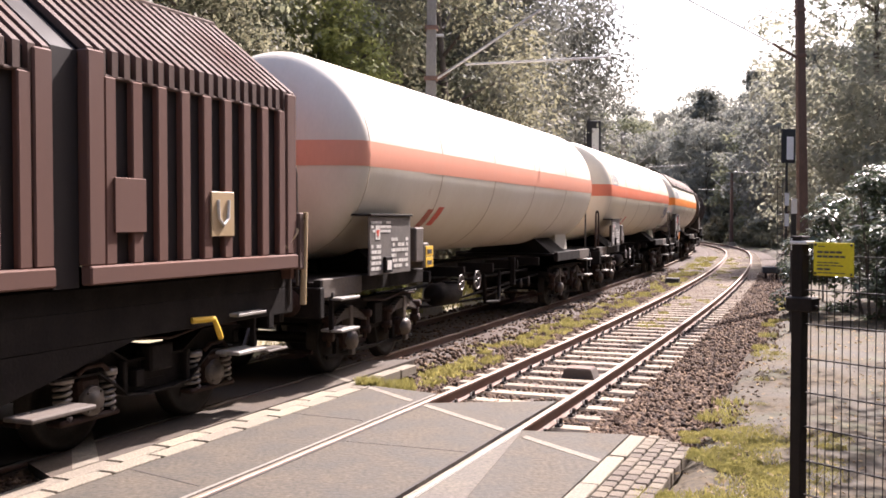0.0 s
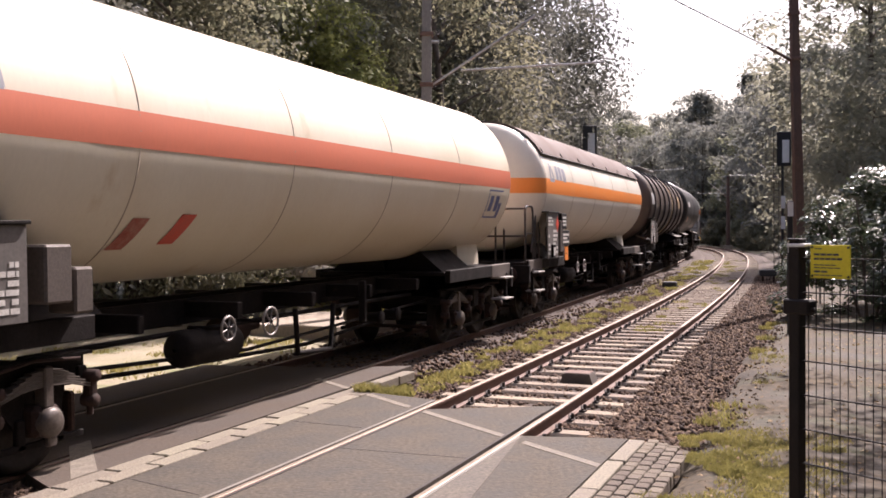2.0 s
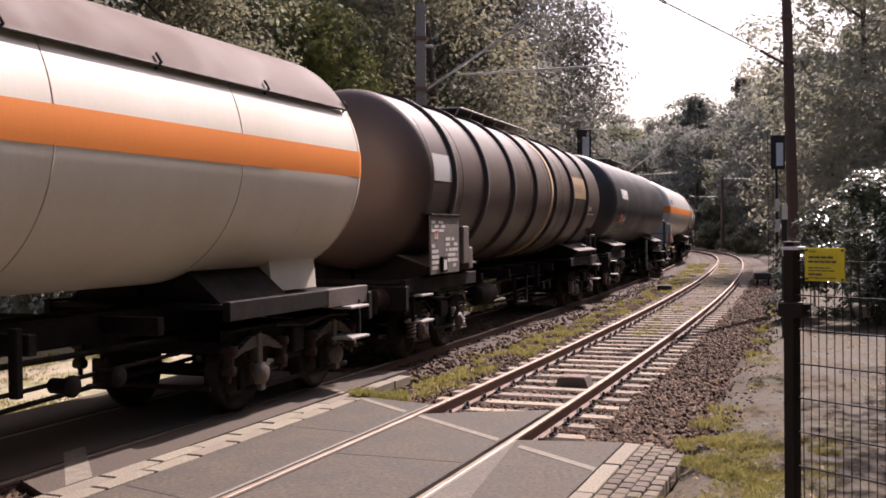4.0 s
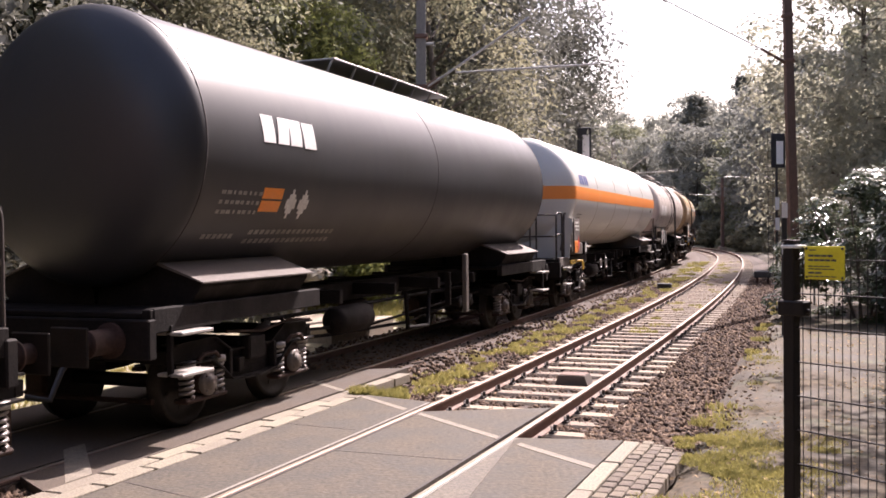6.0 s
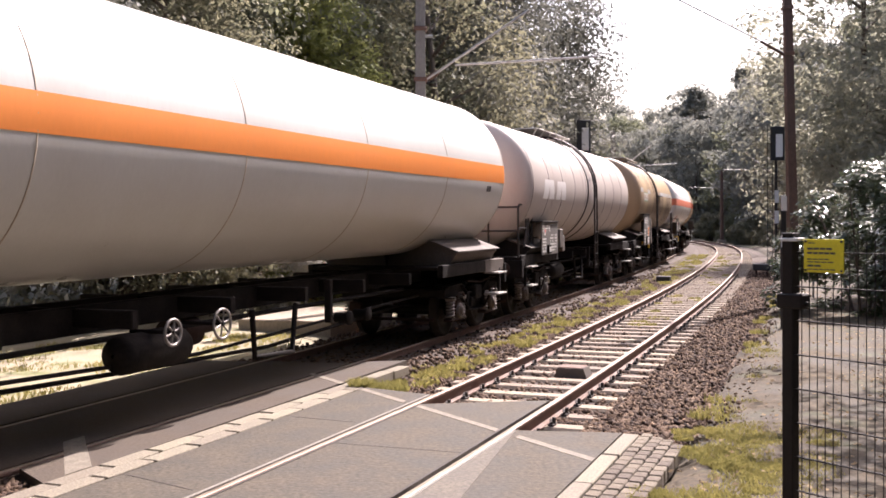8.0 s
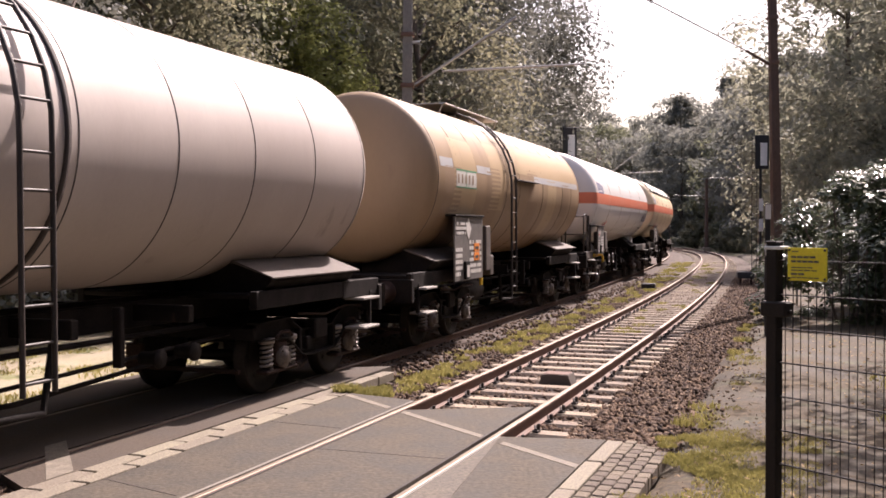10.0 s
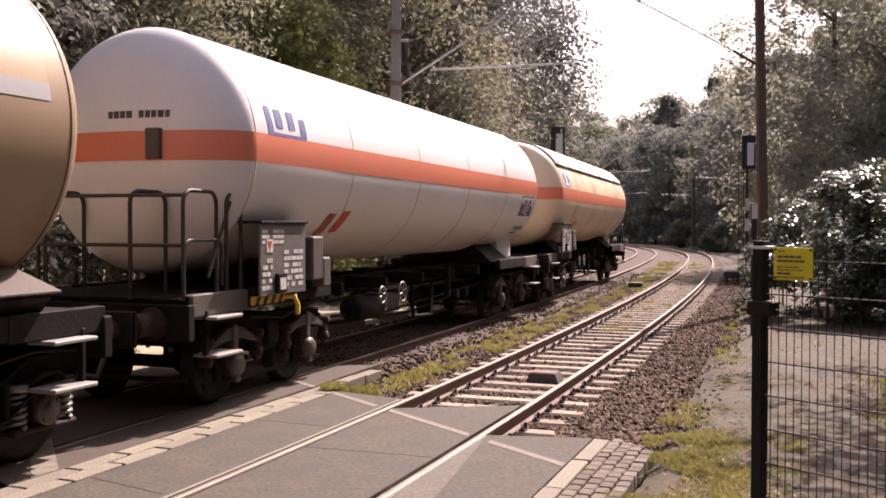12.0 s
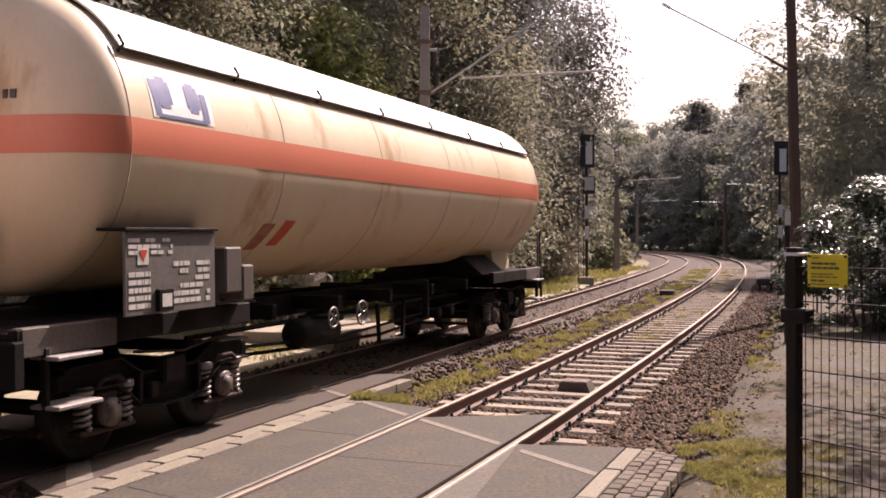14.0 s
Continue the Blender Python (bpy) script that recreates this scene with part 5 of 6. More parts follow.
def underframe(wagon, ya, yb, saddle, wheels, grey, tank):
    """Sills, saddles, pipes, brake cylinder and hand wheels between the ends ya and yb."""
    mat = "frame_grey" if grey else "under"
    for y, way, ty in ((ya, 1, tank.y0), (yb, -1, tank.y1)):
        lo, hi = min(y, y + way * 3.3), max(y, y + way * 3.3)
        for x in (-1.27, 1.17):
            part("sole_bar", Geo().box(x, x + 0.1, lo, hi, 1.12, 1.33, 0.01), "under", wagon)
            e0, e1 = y + way * 0.05, y + way * 1.15
            part("end_plate", Geo().box(x - 0.004, x + 0.106, min(e0, e1), max(e0, e1), 1.1, 1.335, 0.01), mat, wagon, "dusty brown-grey frame plate")
        part("end_deck", Geo().box(-1.17, 1.17, lo, hi, 1.24, 1.3, 0.01), "under", wagon)
        sy0, sy1 = ty + way * (0.08 if saddle else 1.2), ty + way * (2.25 if saddle else 2.6)
        lo, hi = min(sy0, sy1), max(sy0, sy1)
        r, zc = tank.r, tank.zc
        for sx in (-1, 1):
            arc = [(sx * (r - 0.01) * math.cos(radians(a)), zc + (r - 0.01) * math.sin(radians(a))) for a in (-88, -80, -72, -64, -56)]
            if saddle:
                arc2 = arc + [(sx * 1.3, zc + r * math.sin(radians(-56)) - 0.2), (sx * 1.3, zc + r * math.sin(radians(-56)) - 0.24), (sx * 1.16, 1.3), (sx * 0.02, 1.3)]
            else:
                arc2 = arc[:-1] + [(sx * 1.05, 1.3), (sx * 0.02, 1.3)]
            part("saddle", Geo().prism(arc2, lo, hi, "y"), mat if saddle else "under", wagon)
            if saddle:
                zz = zc + r * math.sin(radians(-56))
                part("saddle_plate", Geo().prism([(sx * r * 0.56, zz + 0.01), (sx * 1.36, zz - 0.19), (sx * 1.36, zz - 0.205), (sx * r * 0.55, zz - 0.02)], lo - 0.05, hi + 0.05, "y"), "frame_grey", wagon, "sloping cover plate")
    for x in (-0.34, 0.22):
        part("centre_sill", Geo().box(x, x + 0.12, ya + 2, yb - 2, 0.98, 1.26, 0.01), "under", wagon)
    n = int((yb - ya - 5) / 1.6)
    for i in range(1, n):
        y = ya + 2.5 + (yb - ya - 5) * i / n
        part("cross_member", Geo().box(-1.05, 1.05, y - 0.05, y + 0.05, 1.06, 1.24, 0.01), "under", wagon)
    part("pipe", Geo().tube([(0.5, ya + 3.2, 0.92), (0.5, yb - 3.2, 0.92)], 0.03, 8), "under", wagon)
    part("pipe", Geo().tube([(0.7, ya + 2.8, 0.8), (0.7, 0.5 * (ya + yb) - 1, 0.62), (0.7, yb - 3, 0.8)], 0.022, 8), "under", wagon)
    mid = 0.5 * (ya + yb)
    part("air_tank", Geo().lathe([(-0.55, 0.02), (-0.52, 0.16), (-0.45, 0.2), (0.45, 0.2), (0.52, 0.16), (0.55, 0.02)], "y", 20, at=(0.75, mid - 1.9, 0.78)), "under", wagon, "dark air reservoir")
    part("brake_cylinder", Geo().lathe([(-0.3, 0.02), (-0.3, 0.17), (0.2, 0.17), (0.25, 0.06), (0.6, 0.05)], "y", 18, at=(0.2, mid - 0.6, 0.8)), "rusty", wagon)
    part("brake_rod", Geo().tube([(0.1, ya + 2.5, 0.62), (0.3, mid - 1.5, 0.5), (0.6, mid + 0.6, 0.5), (0.2, yb - 2.5, 0.6)], 0.026, 8), "under", wagon)
    part("safety_loop", Geo().tube([(0.95, mid - 0.3, 1.05), (0.98, mid - 0.3, 0.5), (0.98, mid + 0.55, 0.46), (0.95, mid + 0.7, 1.05)], 0.035, 8), "under", wagon)
    hanger = part("valve_bracket", Geo().box(0.92, 1.02, mid + 1.5, mid + 1.58, 0.72, 1.3, 0.012), "under", wagon)
    for k, y in enumerate((mid - 2.0, mid - 1.15) if wheels else ()):
        hw = Geo()
        rr = 0.13 + 0.03 * k
        hw.tube([(1.12, y + rr * math.cos(t), 0.98 + rr * math.sin(t)) for t in (2 * math.pi * i / 18 for i in range(19))], 0.016, 6, ends=False)
        for i in range(3):
            t = math.pi * i / 3 + 0.3
            hw.tube([(1.12, y - rr * math.cos(t), 0.98 - rr * math.sin(t)), (1.12, y + rr * math.cos(t), 0.98 + rr * math.sin(t))], 0.01, 6)
        wheel_ob = part("hand_wheel", hw, "spring", wagon, "pale hand wheel")
        part("spindle", Geo().tube([(0.6, y, 0.98), (1.14, y, 0.98)], 0.022, 6), "under", wheel_ob)
    for k in range(2):
        part("outlet_valve", Geo().lathe([(0, 0.07), (0.2, 0.07), (0.2, 0.1), (0.24, 0.1), (0.24, 0.0)], "x", 14, at=(0.72, mid + 2.2 + 0.6 * k, 0.72)), "under", wagon)


def paint(name, base, other, rough, spot, level=0.62, coat=0.0, stretch=(1, 1.0, 0.35)):
    M[name] = material(name, base, other, rough, scale=0.9, amount=0.55, fine=28, grain=0.025, bump=0.02, spot=spot, spot_scale=1.3, spot_level=level, coat=coat, stretch=stretch)


paint("paint_a", (0.74, 0.7, 0.62), (0.58, 0.51, 0.4), 0.42, (0.46, 0.35, 0.24), 0.66)
paint("paint_b", (0.74, 0.68, 0.55), (0.64, 0.54, 0.38), 0.42, (0.52, 0.38, 0.22), 0.64)
paint("paint_c", (0.72, 0.68, 0.59), (0.57, 0.5, 0.4), 0.42, (0.42, 0.36, 0.3), 0.66)
paint("paint_d", (0.085, 0.06, 0.047), (0.052, 0.036, 0.03), 0.45, (0.2, 0.145, 0.1), 0.66)
paint("paint_e", (0.026, 0.026, 0.03), (0.036, 0.033, 0.032), 0.44, (0.05, 0.043, 0.04), 0.68)
paint("paint_f", (0.58, 0.57, 0.545), (0.5, 0.48, 0.44), 0.32, (0.47, 0.43, 0.38), 0.7)
paint("paint_g", (0.5, 0.44, 0.4), (0.36, 0.3, 0.27), 0.48, (0.2, 0.14, 0.12), 0.63)
paint("paint_h", (0.34, 0.235, 0.14), (0.24, 0.165, 0.1), 0.5, (0.22, 0.14, 0.09), 0.62)
paint("paint_h_panel", (0.3, 0.205, 0.125), (0.23, 0.155, 0.1), 0.5, (0.22, 0.16, 0.12), 0.62)
paint("paint_h_light", (0.43, 0.31, 0.18), (0.35, 0.25, 0.145), 0.5, (0.3, 0.2, 0.12), 0.64)
paint("paint_h_blue", (0.42, 0.43, 0.44), (0.4, 0.36, 0.32), 0.5, (0.35, 0.27, 0.18), 0.6)
paint("paint_i", (0.76, 0.73, 0.71), (0.68, 0.63, 0.59), 0.36, (0.55, 0.47, 0.4), 0.72)
paint("paint_j", (0.72, 0.6, 0.43), (0.58, 0.41, 0.23), 0.45, (0.42, 0.24, 0.11), 0.58)
paint("roof_brown", (0.115, 0.078, 0.064), (0.085, 0.058, 0.048), 0.8, (0.07, 0.045, 0.04), 0.66)
paint("roof_white", (0.76, 0.72, 0.66), (0.68, 0.62, 0.55), 0.45, (0.45, 0.25, 0.15), 0.7)
paint("stripe_red", (0.72, 0.21, 0.12), (0.62, 0.2, 0.13), 0.45, (0.5, 0.2, 0.13), 0.7)
paint("stripe_pale", (0.74, 0.33, 0.23), (0.68, 0.34, 0.25), 0.45, (0.55, 0.3, 0.22), 0.7)
paint("stripe_orange", (0.86, 0.27, 0.05), (0.76, 0.25, 0.07), 0.42, (0.62, 0.28, 0.12), 0.7)
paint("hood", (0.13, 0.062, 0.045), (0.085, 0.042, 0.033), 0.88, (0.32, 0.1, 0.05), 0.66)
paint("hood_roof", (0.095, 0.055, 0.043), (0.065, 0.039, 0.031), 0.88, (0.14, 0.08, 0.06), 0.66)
# shade of the recesses and gaps, painted as a near-black hood colour
paint("hood_shade", (0.02, 0.014, 0.013), (0.014, 0.01, 0.01), 0.85, (0.035, 0.02, 0.016), 0.66)
M["seam"] = material("weld seam grime", (0.46, 0.38, 0.29), (0.3, 0.22, 0.16), 0.7, scale=3)
M["seam_dark"] = material("dark band steel", (0.035, 0.027, 0.025), (0.06, 0.045, 0.04), 0.7, scale=3)

TRAIN = []


def tank_wagon(label, s0, s1, mat, r=1.43, zc=2.93, head=0.55, flat=False, stripe=None, saddle=True, grey=True, seams=5, front=0.8, rear=0.8, leaf=False, pivot=(1.0, 1.0)):
    """s0, s1: where the shell's ends stand on the line at the clip's start."""
    w = thing("tank_wagon", label, "tank wagon", "wagons of the freight train")
    ln = s1 - s0
    t = Tank(w, -ln / 2, ln / 2, r, zc, head)
    t.shell(mat, flat)
    if stripe:
        t.stripe(stripe, zc - 0.155, zc + 0.175)
    for i in range(seams + 1):
        t.ring(-ln / 2 + ln * i / seams, 0.004, 0.014, "seam" if stripe else "seam_dark")
    ya, yb = -ln / 2 - front, ln / 2 + rear
    t.ya, t.yb = ya, yb
    underframe(w, ya, yb, saddle, bool(stripe), grey, t)
    buffers(w, ya, -1)
    buffers(w, yb, 1)
    if not saddle:
        for y0, y1 in ((ln / 2 - 1.15, ln / 2 - 0.05),):
            for sx in (-1, 1):
                arc = [(sx * (r - 0.005) * math.cos(radians(a)), zc + (r - 0.005) * math.sin(radians(a))) for a in (-88, -80, -72, -65, -58)]
                part("end_saddle", Geo().prism(arc + [(sx * 0.78, 1.5), (sx * 0.79, 1.335), (sx * 0.04, 1.335)], y0, y1, "y"), mat, w, "tank-coloured support skirt")
    for y in (-ln / 2 + pivot[0], ln / 2 - pivot[1]):
        bogie(w, y, leaf)
    TRAIN.append((w, 0.5 * (s0 + s1), ln / 2 - 1.0))
    return w, t


def sun_roof(t, mat, a0=32):
    """A curved sheet that shades the tank, on brackets, with turned edges."""
    w = t.w
    r = t.r + 0.055
    ya, yb = t.y0 + 0.1, t.y1 - 0.1
    part("sun_shield", Geo().lathe([(ya, r), (yb, r)], "y", 36, a0, 180 - a0, at=(0, 0, t.zc)).lathe([(ya, r - 0.02), (yb, r - 0.02)], "y", 36, a0, 180 - a0, at=(0, 0, t.zc)).lathe([(ya, r - 0.02), (ya, r)], "y", 36, a0, 180 - a0, at=(0, 0, t.zc)).lathe([(yb, r - 0.02), (yb, r)], "y", 36, a0, 180 - a0, at=(0, 0, t.zc)), mat, w, "curved sheet metal sun shield")
    for a in (a0, 180 - a0):
        x, z = r * math.cos(radians(a)), t.zc + r * math.sin(radians(a))
        e = part("shield_edge", Geo().tube([(x, ya, z), (x, yb, z)], 0.017, 8), "seam_dark", w)
        for i in range(8):
            y = ya + (yb - ya) * i / 7
            part("bracket", Geo().tube([(x * 0.93, y, z - 0.06), (x * 1.015, y, z + 0.03), (x * 0.97, y, z + 0.12)], 0.016, 6), "seam_dark", e)


def manhole(t, z, mat):
    """Bolted round cover on the front head."""
    y = t.y0 - t.head * 0.93
    x0 = -0.08
    c = part("manhole", Geo().lathe([(0.06, 0.42), (0, 0.42), (-0.03, 0.4), (-0.03, 0.3), (-0.045, 0.29), (-0.045, 0.01)], "y", 32, at=(x0, y, z)), mat, t.w, "round bolted manhole cover")
    part("cover_rim", Geo().lathe([(0.07, 0.405), (-0.02, 0.44), (-0.034, 0.42), (-0.034, 0.405)], "y", 32, at=(x0, y, z)), "rusty", c, "rust-brown rim")
    for i in range(20):
        a = 2 * math.pi * i / 20
        part("bolt", Geo().tube([(x0 + 0.355 * math.cos(a), y - 0.09, z + 0.355 * math.sin(a)), (x0 + 0.355 * math.cos(a), y - 0.02, z + 0.355 * math.sin(a))], 0.034, 6), "seam_dark", c)
    pts = [(x0 - 0.1, y - 0.22, 1.28), (x0 - 0.1, y - 0.22, 2.2)] + [(x0 + 0.1 * math.cos(radians(k)), y - 0.22, 2.2 + 0.12 * math.sin(radians(k))) for k in (150, 120, 90, 60, 30)] + [(x0 + 0.1, y - 0.22, 2.2), (x0 + 0.1, y - 0.22, 1.28)]
    part("railing", Geo().tube(pts, 0.022, 8), "handrail", t.w, "narrow dark hoop rail")


def head_marks(t, seed, plate=True, mat="label_dark", xa=-0.15, up=0.36):
    """A small bracket plate on the front head's stripe and a line of print over it."""
    rng = random.Random(seed)

    def y_at(x, z):
        return t.y0 - t.head * math.sqrt(max(0, 1 - (x * x + z * z) / t.r**2)) - 0.008

    if plate:
        y = y_at(0.45, 0.05)
        part("bracket_plate", Geo().box(0.36, 0.54, y - 0.05, y + 0.12, t.zc - 0.14, t.zc + 0.2, 0.01), "frame_grey", t.w, "grey lamp bracket plate")
    g, x = Geo(), xa
    while x < xa + 0.77:
        wd = rng.uniform(0.04, 0.07)
        y = y_at(x + wd / 2, up)
        g.box(x, x + wd, y, y + 0.02, t.zc + up - 0.04, t.zc + up + 0.04)
        x += wd + (0.09 if rng.random() < 0.25 else 0.02)
    tagged(part("inscription", g, mat, t.w, "line of print"), kind="stuff")


def red_marks(t, y, z=1.92, gap=0.42):
    """Two leaning red placards, the first one faded."""
    for k in range(2):
        y0 = y + gap * k
        t.decal("placard", "red_faded" if k == 0 else "red", [(y0, y0 + 0.24, z + 0.04 * k, z + 0.29 + 0.04 * k, 0.12)], "red hazard placard")


def lever_stripes(w, y):
    """Yellow and black bar of the load lever on the sole bar."""
    b = part("load_lever", Geo().box(1.28, 1.31, y, y + 0.75, 1.14, 1.24, 0.006), "safety_yellow", w, "yellow and black striped lever plate")
    for k in range(4):
        part("stripe", Geo().prism([(y + 0.05 + 0.18 * k, 1.142), (y + 0.13 + 0.18 * k, 1.142), (y + 0.19 + 0.18 * k, 1.238), (y + 0.11 + 0.18 * k, 1.238)], 1.311, 1.313), "black", b)
    part("grip", Geo().tube([(1.3, y + 0.75, 1.2), (1.42, y + 0.8, 1.2), (1.44, y + 0.84, 1.1), (1.44, y + 0.84, 0.98)], 0.03, 8), "safety_yellow", b)


# 0: hooded coil wagon that leaves first
def hood_wagon(s_end):
    w = thing("hood_wagon", "brown ribbed sliding-hood freight wagon", "freight wagon", "wagons of the freight train")
    yr = 8.0  # wagon centre to the hood's rear face

    def hood(y0, y1, wide, low, eave, ridge, name):
        """A ribbed hood: solid walls with painted shade between posts, sloping ribbed roof."""
        h = part(name, Geo().prism([(-wide, low), (wide, low), (wide, eave), (0.35, ridge), (-0.35, ridge), (-wide, eave)], y0 + 0.05, y1 - 0.05, "y"), "hood_shade", w, "recessed hood wall, gap shade painted near black")
        n = int((y1 - y0 - 0.5) / 0.31)
        for i in range(n + 1):
            y = y0 + 0.28 + (y1 - y0 - 0.56) * i / n
            for sx in (-1, 1):
                part("post", Geo().box(min(sx * wide, sx * (wide + 0.07)), max(sx * wide, sx * (wide + 0.07)), y - 0.07, y + 0.07, low, eave - 0.2, 0.012), "hood", h)
        for y in (y0 + 0.1, y1 - 0.1):
            for sx in (-1, 1):
                part("corner_post", Geo().box(min(sx * (wide - 0.1), sx * (wide + 0.08)), max(sx * (wide - 0.1), sx * (wide + 0.08)), y - 0.1, y + 0.1, low, eave, 0.015), "hood", h, "brown corner post with orange rust")
        for sx in (-1, 1):
            part("sill", Geo().box(min(sx * (wide - 0.02), sx * (wide + 0.1)), max(sx * (wide - 0.02), sx * (wide + 0.1)), y0, y1, low - 0.16, low, 0.015), "hood", h, "brown lower rail")
            part("eave_rail", Geo().box(min(sx * wide, sx * (wide + 0.05)), max(sx * wide, sx * (wide + 0.05)), y0, y1, eave - 0.21, eave - 0.18, 0.008), "hood_roof", h)
        m = int((y1 - y0) / 0.148)
        for i in range(m + 1):
            y = y0 + 0.05 + (y1 - y0 - 0.1) * i / m
            for sx in (-1, 1):
                prof = [(sx * (wide + 0.055), eave - 0.19), (sx * (wide + 0.055), eave + 0.02), (sx * 0.36, ridge + 0.05), (sx * 0.36, ridge), (sx * (wide), eave - 0.02), (sx * wide, eave - 0.19)]
                part("roof_rib", Geo().prism(prof, y - 0.036, y + 0.036, "y"), "hood_roof", h, "sunlit ribbed roof")
        part("ridge_cap", Geo().box(-0.4, 0.4, y0, y1, ridge, ridge + 0.06, 0.015), "hood_roof", h)
        return h

    rear = hood(yr - 3.25, yr, 1.4, 1.68, 3.46, 4.3, "hood")
    hood(yr - 11.5, yr - 3.55, 1.33, 1.68, 3.4, 4.2, "hood")
    hood(yr - 15.2, yr - 11.8, 1.4, 1.68, 3.46, 4.3, "hood")
    part("end_wall", Geo().prism([(-1.42, 1.4), (1.42, 1.4), (1.42, 3.46), (0.35, 4.32), (-0.35, 4.32), (-1.42, 3.46)], yr - 0.04, yr + 0.03, "y"), "hood", w)
    part("inner_wall", Geo().prism([(-1.38, 1.5), (1.38, 1.5), (1.38, 3.44), (0.35, 4.28), (-0.35, 4.28), (-1.38, 3.44)], yr - 3.55, yr - 3.26, "y"), "hood_shade", w)
    part("name_plate", Geo().box(1.47, 1.49, yr - 2.95, yr - 2.55, 1.95, 2.42, 0.006), "hood", rear, "blank brown plate")
    tagp = part("emblem_plate", Geo().box(1.47, 1.49, yr - 1.6, yr - 1.22, 1.9, 2.34, 0.006), "paint_h_light", rear, "tan plate with a pale curved emblem")
    part("emblem", Geo().tube([(1.492, yr - 1.5, 2.26), (1.492, yr - 1.49, 2.08), (1.492, yr - 1.41, 2.01), (1.492, yr - 1.33, 2.08), (1.492, yr - 1.32, 2.26)], 0.02, 6), "label", tagp)
    part("floor", Geo().box(-1.3, 1.3, yr - 15.3, yr + 0.2, 1.28, 1.5, 0.02), "under", w)
    for x in (-1.3, 1.2):
        part("sole_bar", Geo().box(x, x + 0.1, yr - 15.3, yr + 0.2, 1.0, 1.3, 0.01), "under", w)
    for sx in (-1, 1):
        part("truss", Geo().prism([(yr - 13.0, 1.0), (yr - 2.4, 1.0), (yr - 4.2, 0.6), (yr - 11.2, 0.6)], sx * 1.22, sx * 1.3), "under", w)
    part("railing", Geo().tube([(1.3, yr + 0.12, 1.1), (1.3, yr + 0.12, 2.7), (1.3, yr + 0.22, 2.75), (1.3, yr + 0.28, 2.6), (1.3, yr + 0.3, 1.3)], 0.02, 8), "handrail", w)
    part("hood_latch", Geo().box(1.36, 1.5, yr + 0.02, yr + 0.14, 1.5, 2.15, 0.02), "hood_roof", w, "rusty hood locking lever")
    part("lever", Geo().tube([(1.44, yr - 0.2, 1.75), (1.46, yr + 0.1, 2.0), (1.5, yr + 0.15, 2.15), (1.46, yr + 0.16, 1.1)], 0.035, 8), "paint_h_light", w)
    part("handle", Geo().tube([(1.32, yr - 1.7, 1.08), (1.4, yr - 1.45, 1.08), (1.42, yr - 1.4, 0.95), (1.4, yr - 1.34, 0.88)], 0.03, 8), "safety_yellow", w, "yellow release handle")
    part("step", Geo().box(1.2, 1.5, yr - 3.9, yr - 3.2, 0.5, 0.54, 0.01), "frame_grey", w)
    part("step", Geo().box(1.1, 1.42, yr - 0.5, yr - 0.1, 0.62, 0.65, 0.01), "frame_grey", w)
    ya, yb = yr - 15.35, yr - 0.25
    buffers(w, ya, -1)
    buffers(w, yb, 1)
    for y in (yr - 1.9, yr - 13.3):
        bogie(w, y)
    TRAIN.append((w, s_end - yr, 5.7))
    return w


hood_wagon(8.26)

w, t = tank_wagon("cream white gas tank wagon with a pale red stripe", 10.23, 23.48, "paint_a", stripe="stripe_pale", saddle=False, front=1.1, rear=0.48, leaf=True)
data_panel(w, t.y0 - 0.05, 1.33, 2.12, 1.36, 1)
red_marks(t, t.y0 + 2.32, 1.95)
for k in range(2):
    o = part("hazard_plate", Geo().box(1.44, 1.45, t.y0 + 1.88, t.y0 + 2.17, 1.36 + 0.165 * k, 1.515 + 0.165 * k, 0.004), "safety_yellow", w, "yellow-orange hazard plate")
    g = Geo()
    bars(g, 1.4505, t.y0 + 1.93, t.y0 + 2.12, 1.4 + 0.165 * k, 1.5 + 0.165 * k, 1, random.Random(k), 1)
    part("inscription", g, "label_dark", o)
part("end_ladder", Geo().tube([(1.1, t.y1 + 0.75, 1.3), (1.1, t.y1 + 0.75, 2.3), (1.0, t.y1 + 0.7, 2.42), (0.8, t.y1 + 0.6, 2.42)], 0.022, 8), "handrail", w)

w, t = tank_wagon("cream gas tank wagon with a red stripe and bolted manhole", 26.24, 39.7, "paint_b", stripe="stripe_red", saddle=False, front=1.04, rear=0.5, leaf=True)
data_panel(w, t.y0 + 0.04, 1.35, 2.1, 1.3, 2)
manhole(t, 2.24, "paint_b")
red_marks(t, t.y0 + 2.72, 1.87, 0.7)
t.decal("painted_shape", "logo_grey", [(t.y0 + 0.2, t.y0 + 0.34, 3.14, 3.44, -0.02), (t.y0 + 0.22, t.y0 + 1.16, 3.1, 3.14), (t.y0 + 0.45, t.y0 + 0.6, 3.2, 3.44, 0.05), (t.y0 + 0.76, t.y0 + 0.93, 3.2, 3.44), (t.y0 + 1.05, t.y0 + 1.17, 3.12, 3.36, -0.03)], "faded blue-grey emblem")
t.decal("painted_shape", "logo_blue", [(t.y1 - 1.15, t.y1 - 1.12, 2.25, 2.72), (t.y1 - 1.15, t.y1 - 0.35, 2.7, 2.73), (t.y1 - 1.15, t.y1 - 0.35, 2.22, 2.25), (t.y1 - 1.02, t.y1 - 0.84, 2.34, 2.62), (t.y1 - 0.72, t.y1 - 0.52, 2.34, 2.62), (t.y1 - 0.5, t.y1 - 0.35, 2.25, 2.5)], "blue framed emblem")
part("platform", Geo().box(-1.2, 1.2, t.ya, t.ya + 0.75, 1.25, 1.29, 0.01), "under", w)
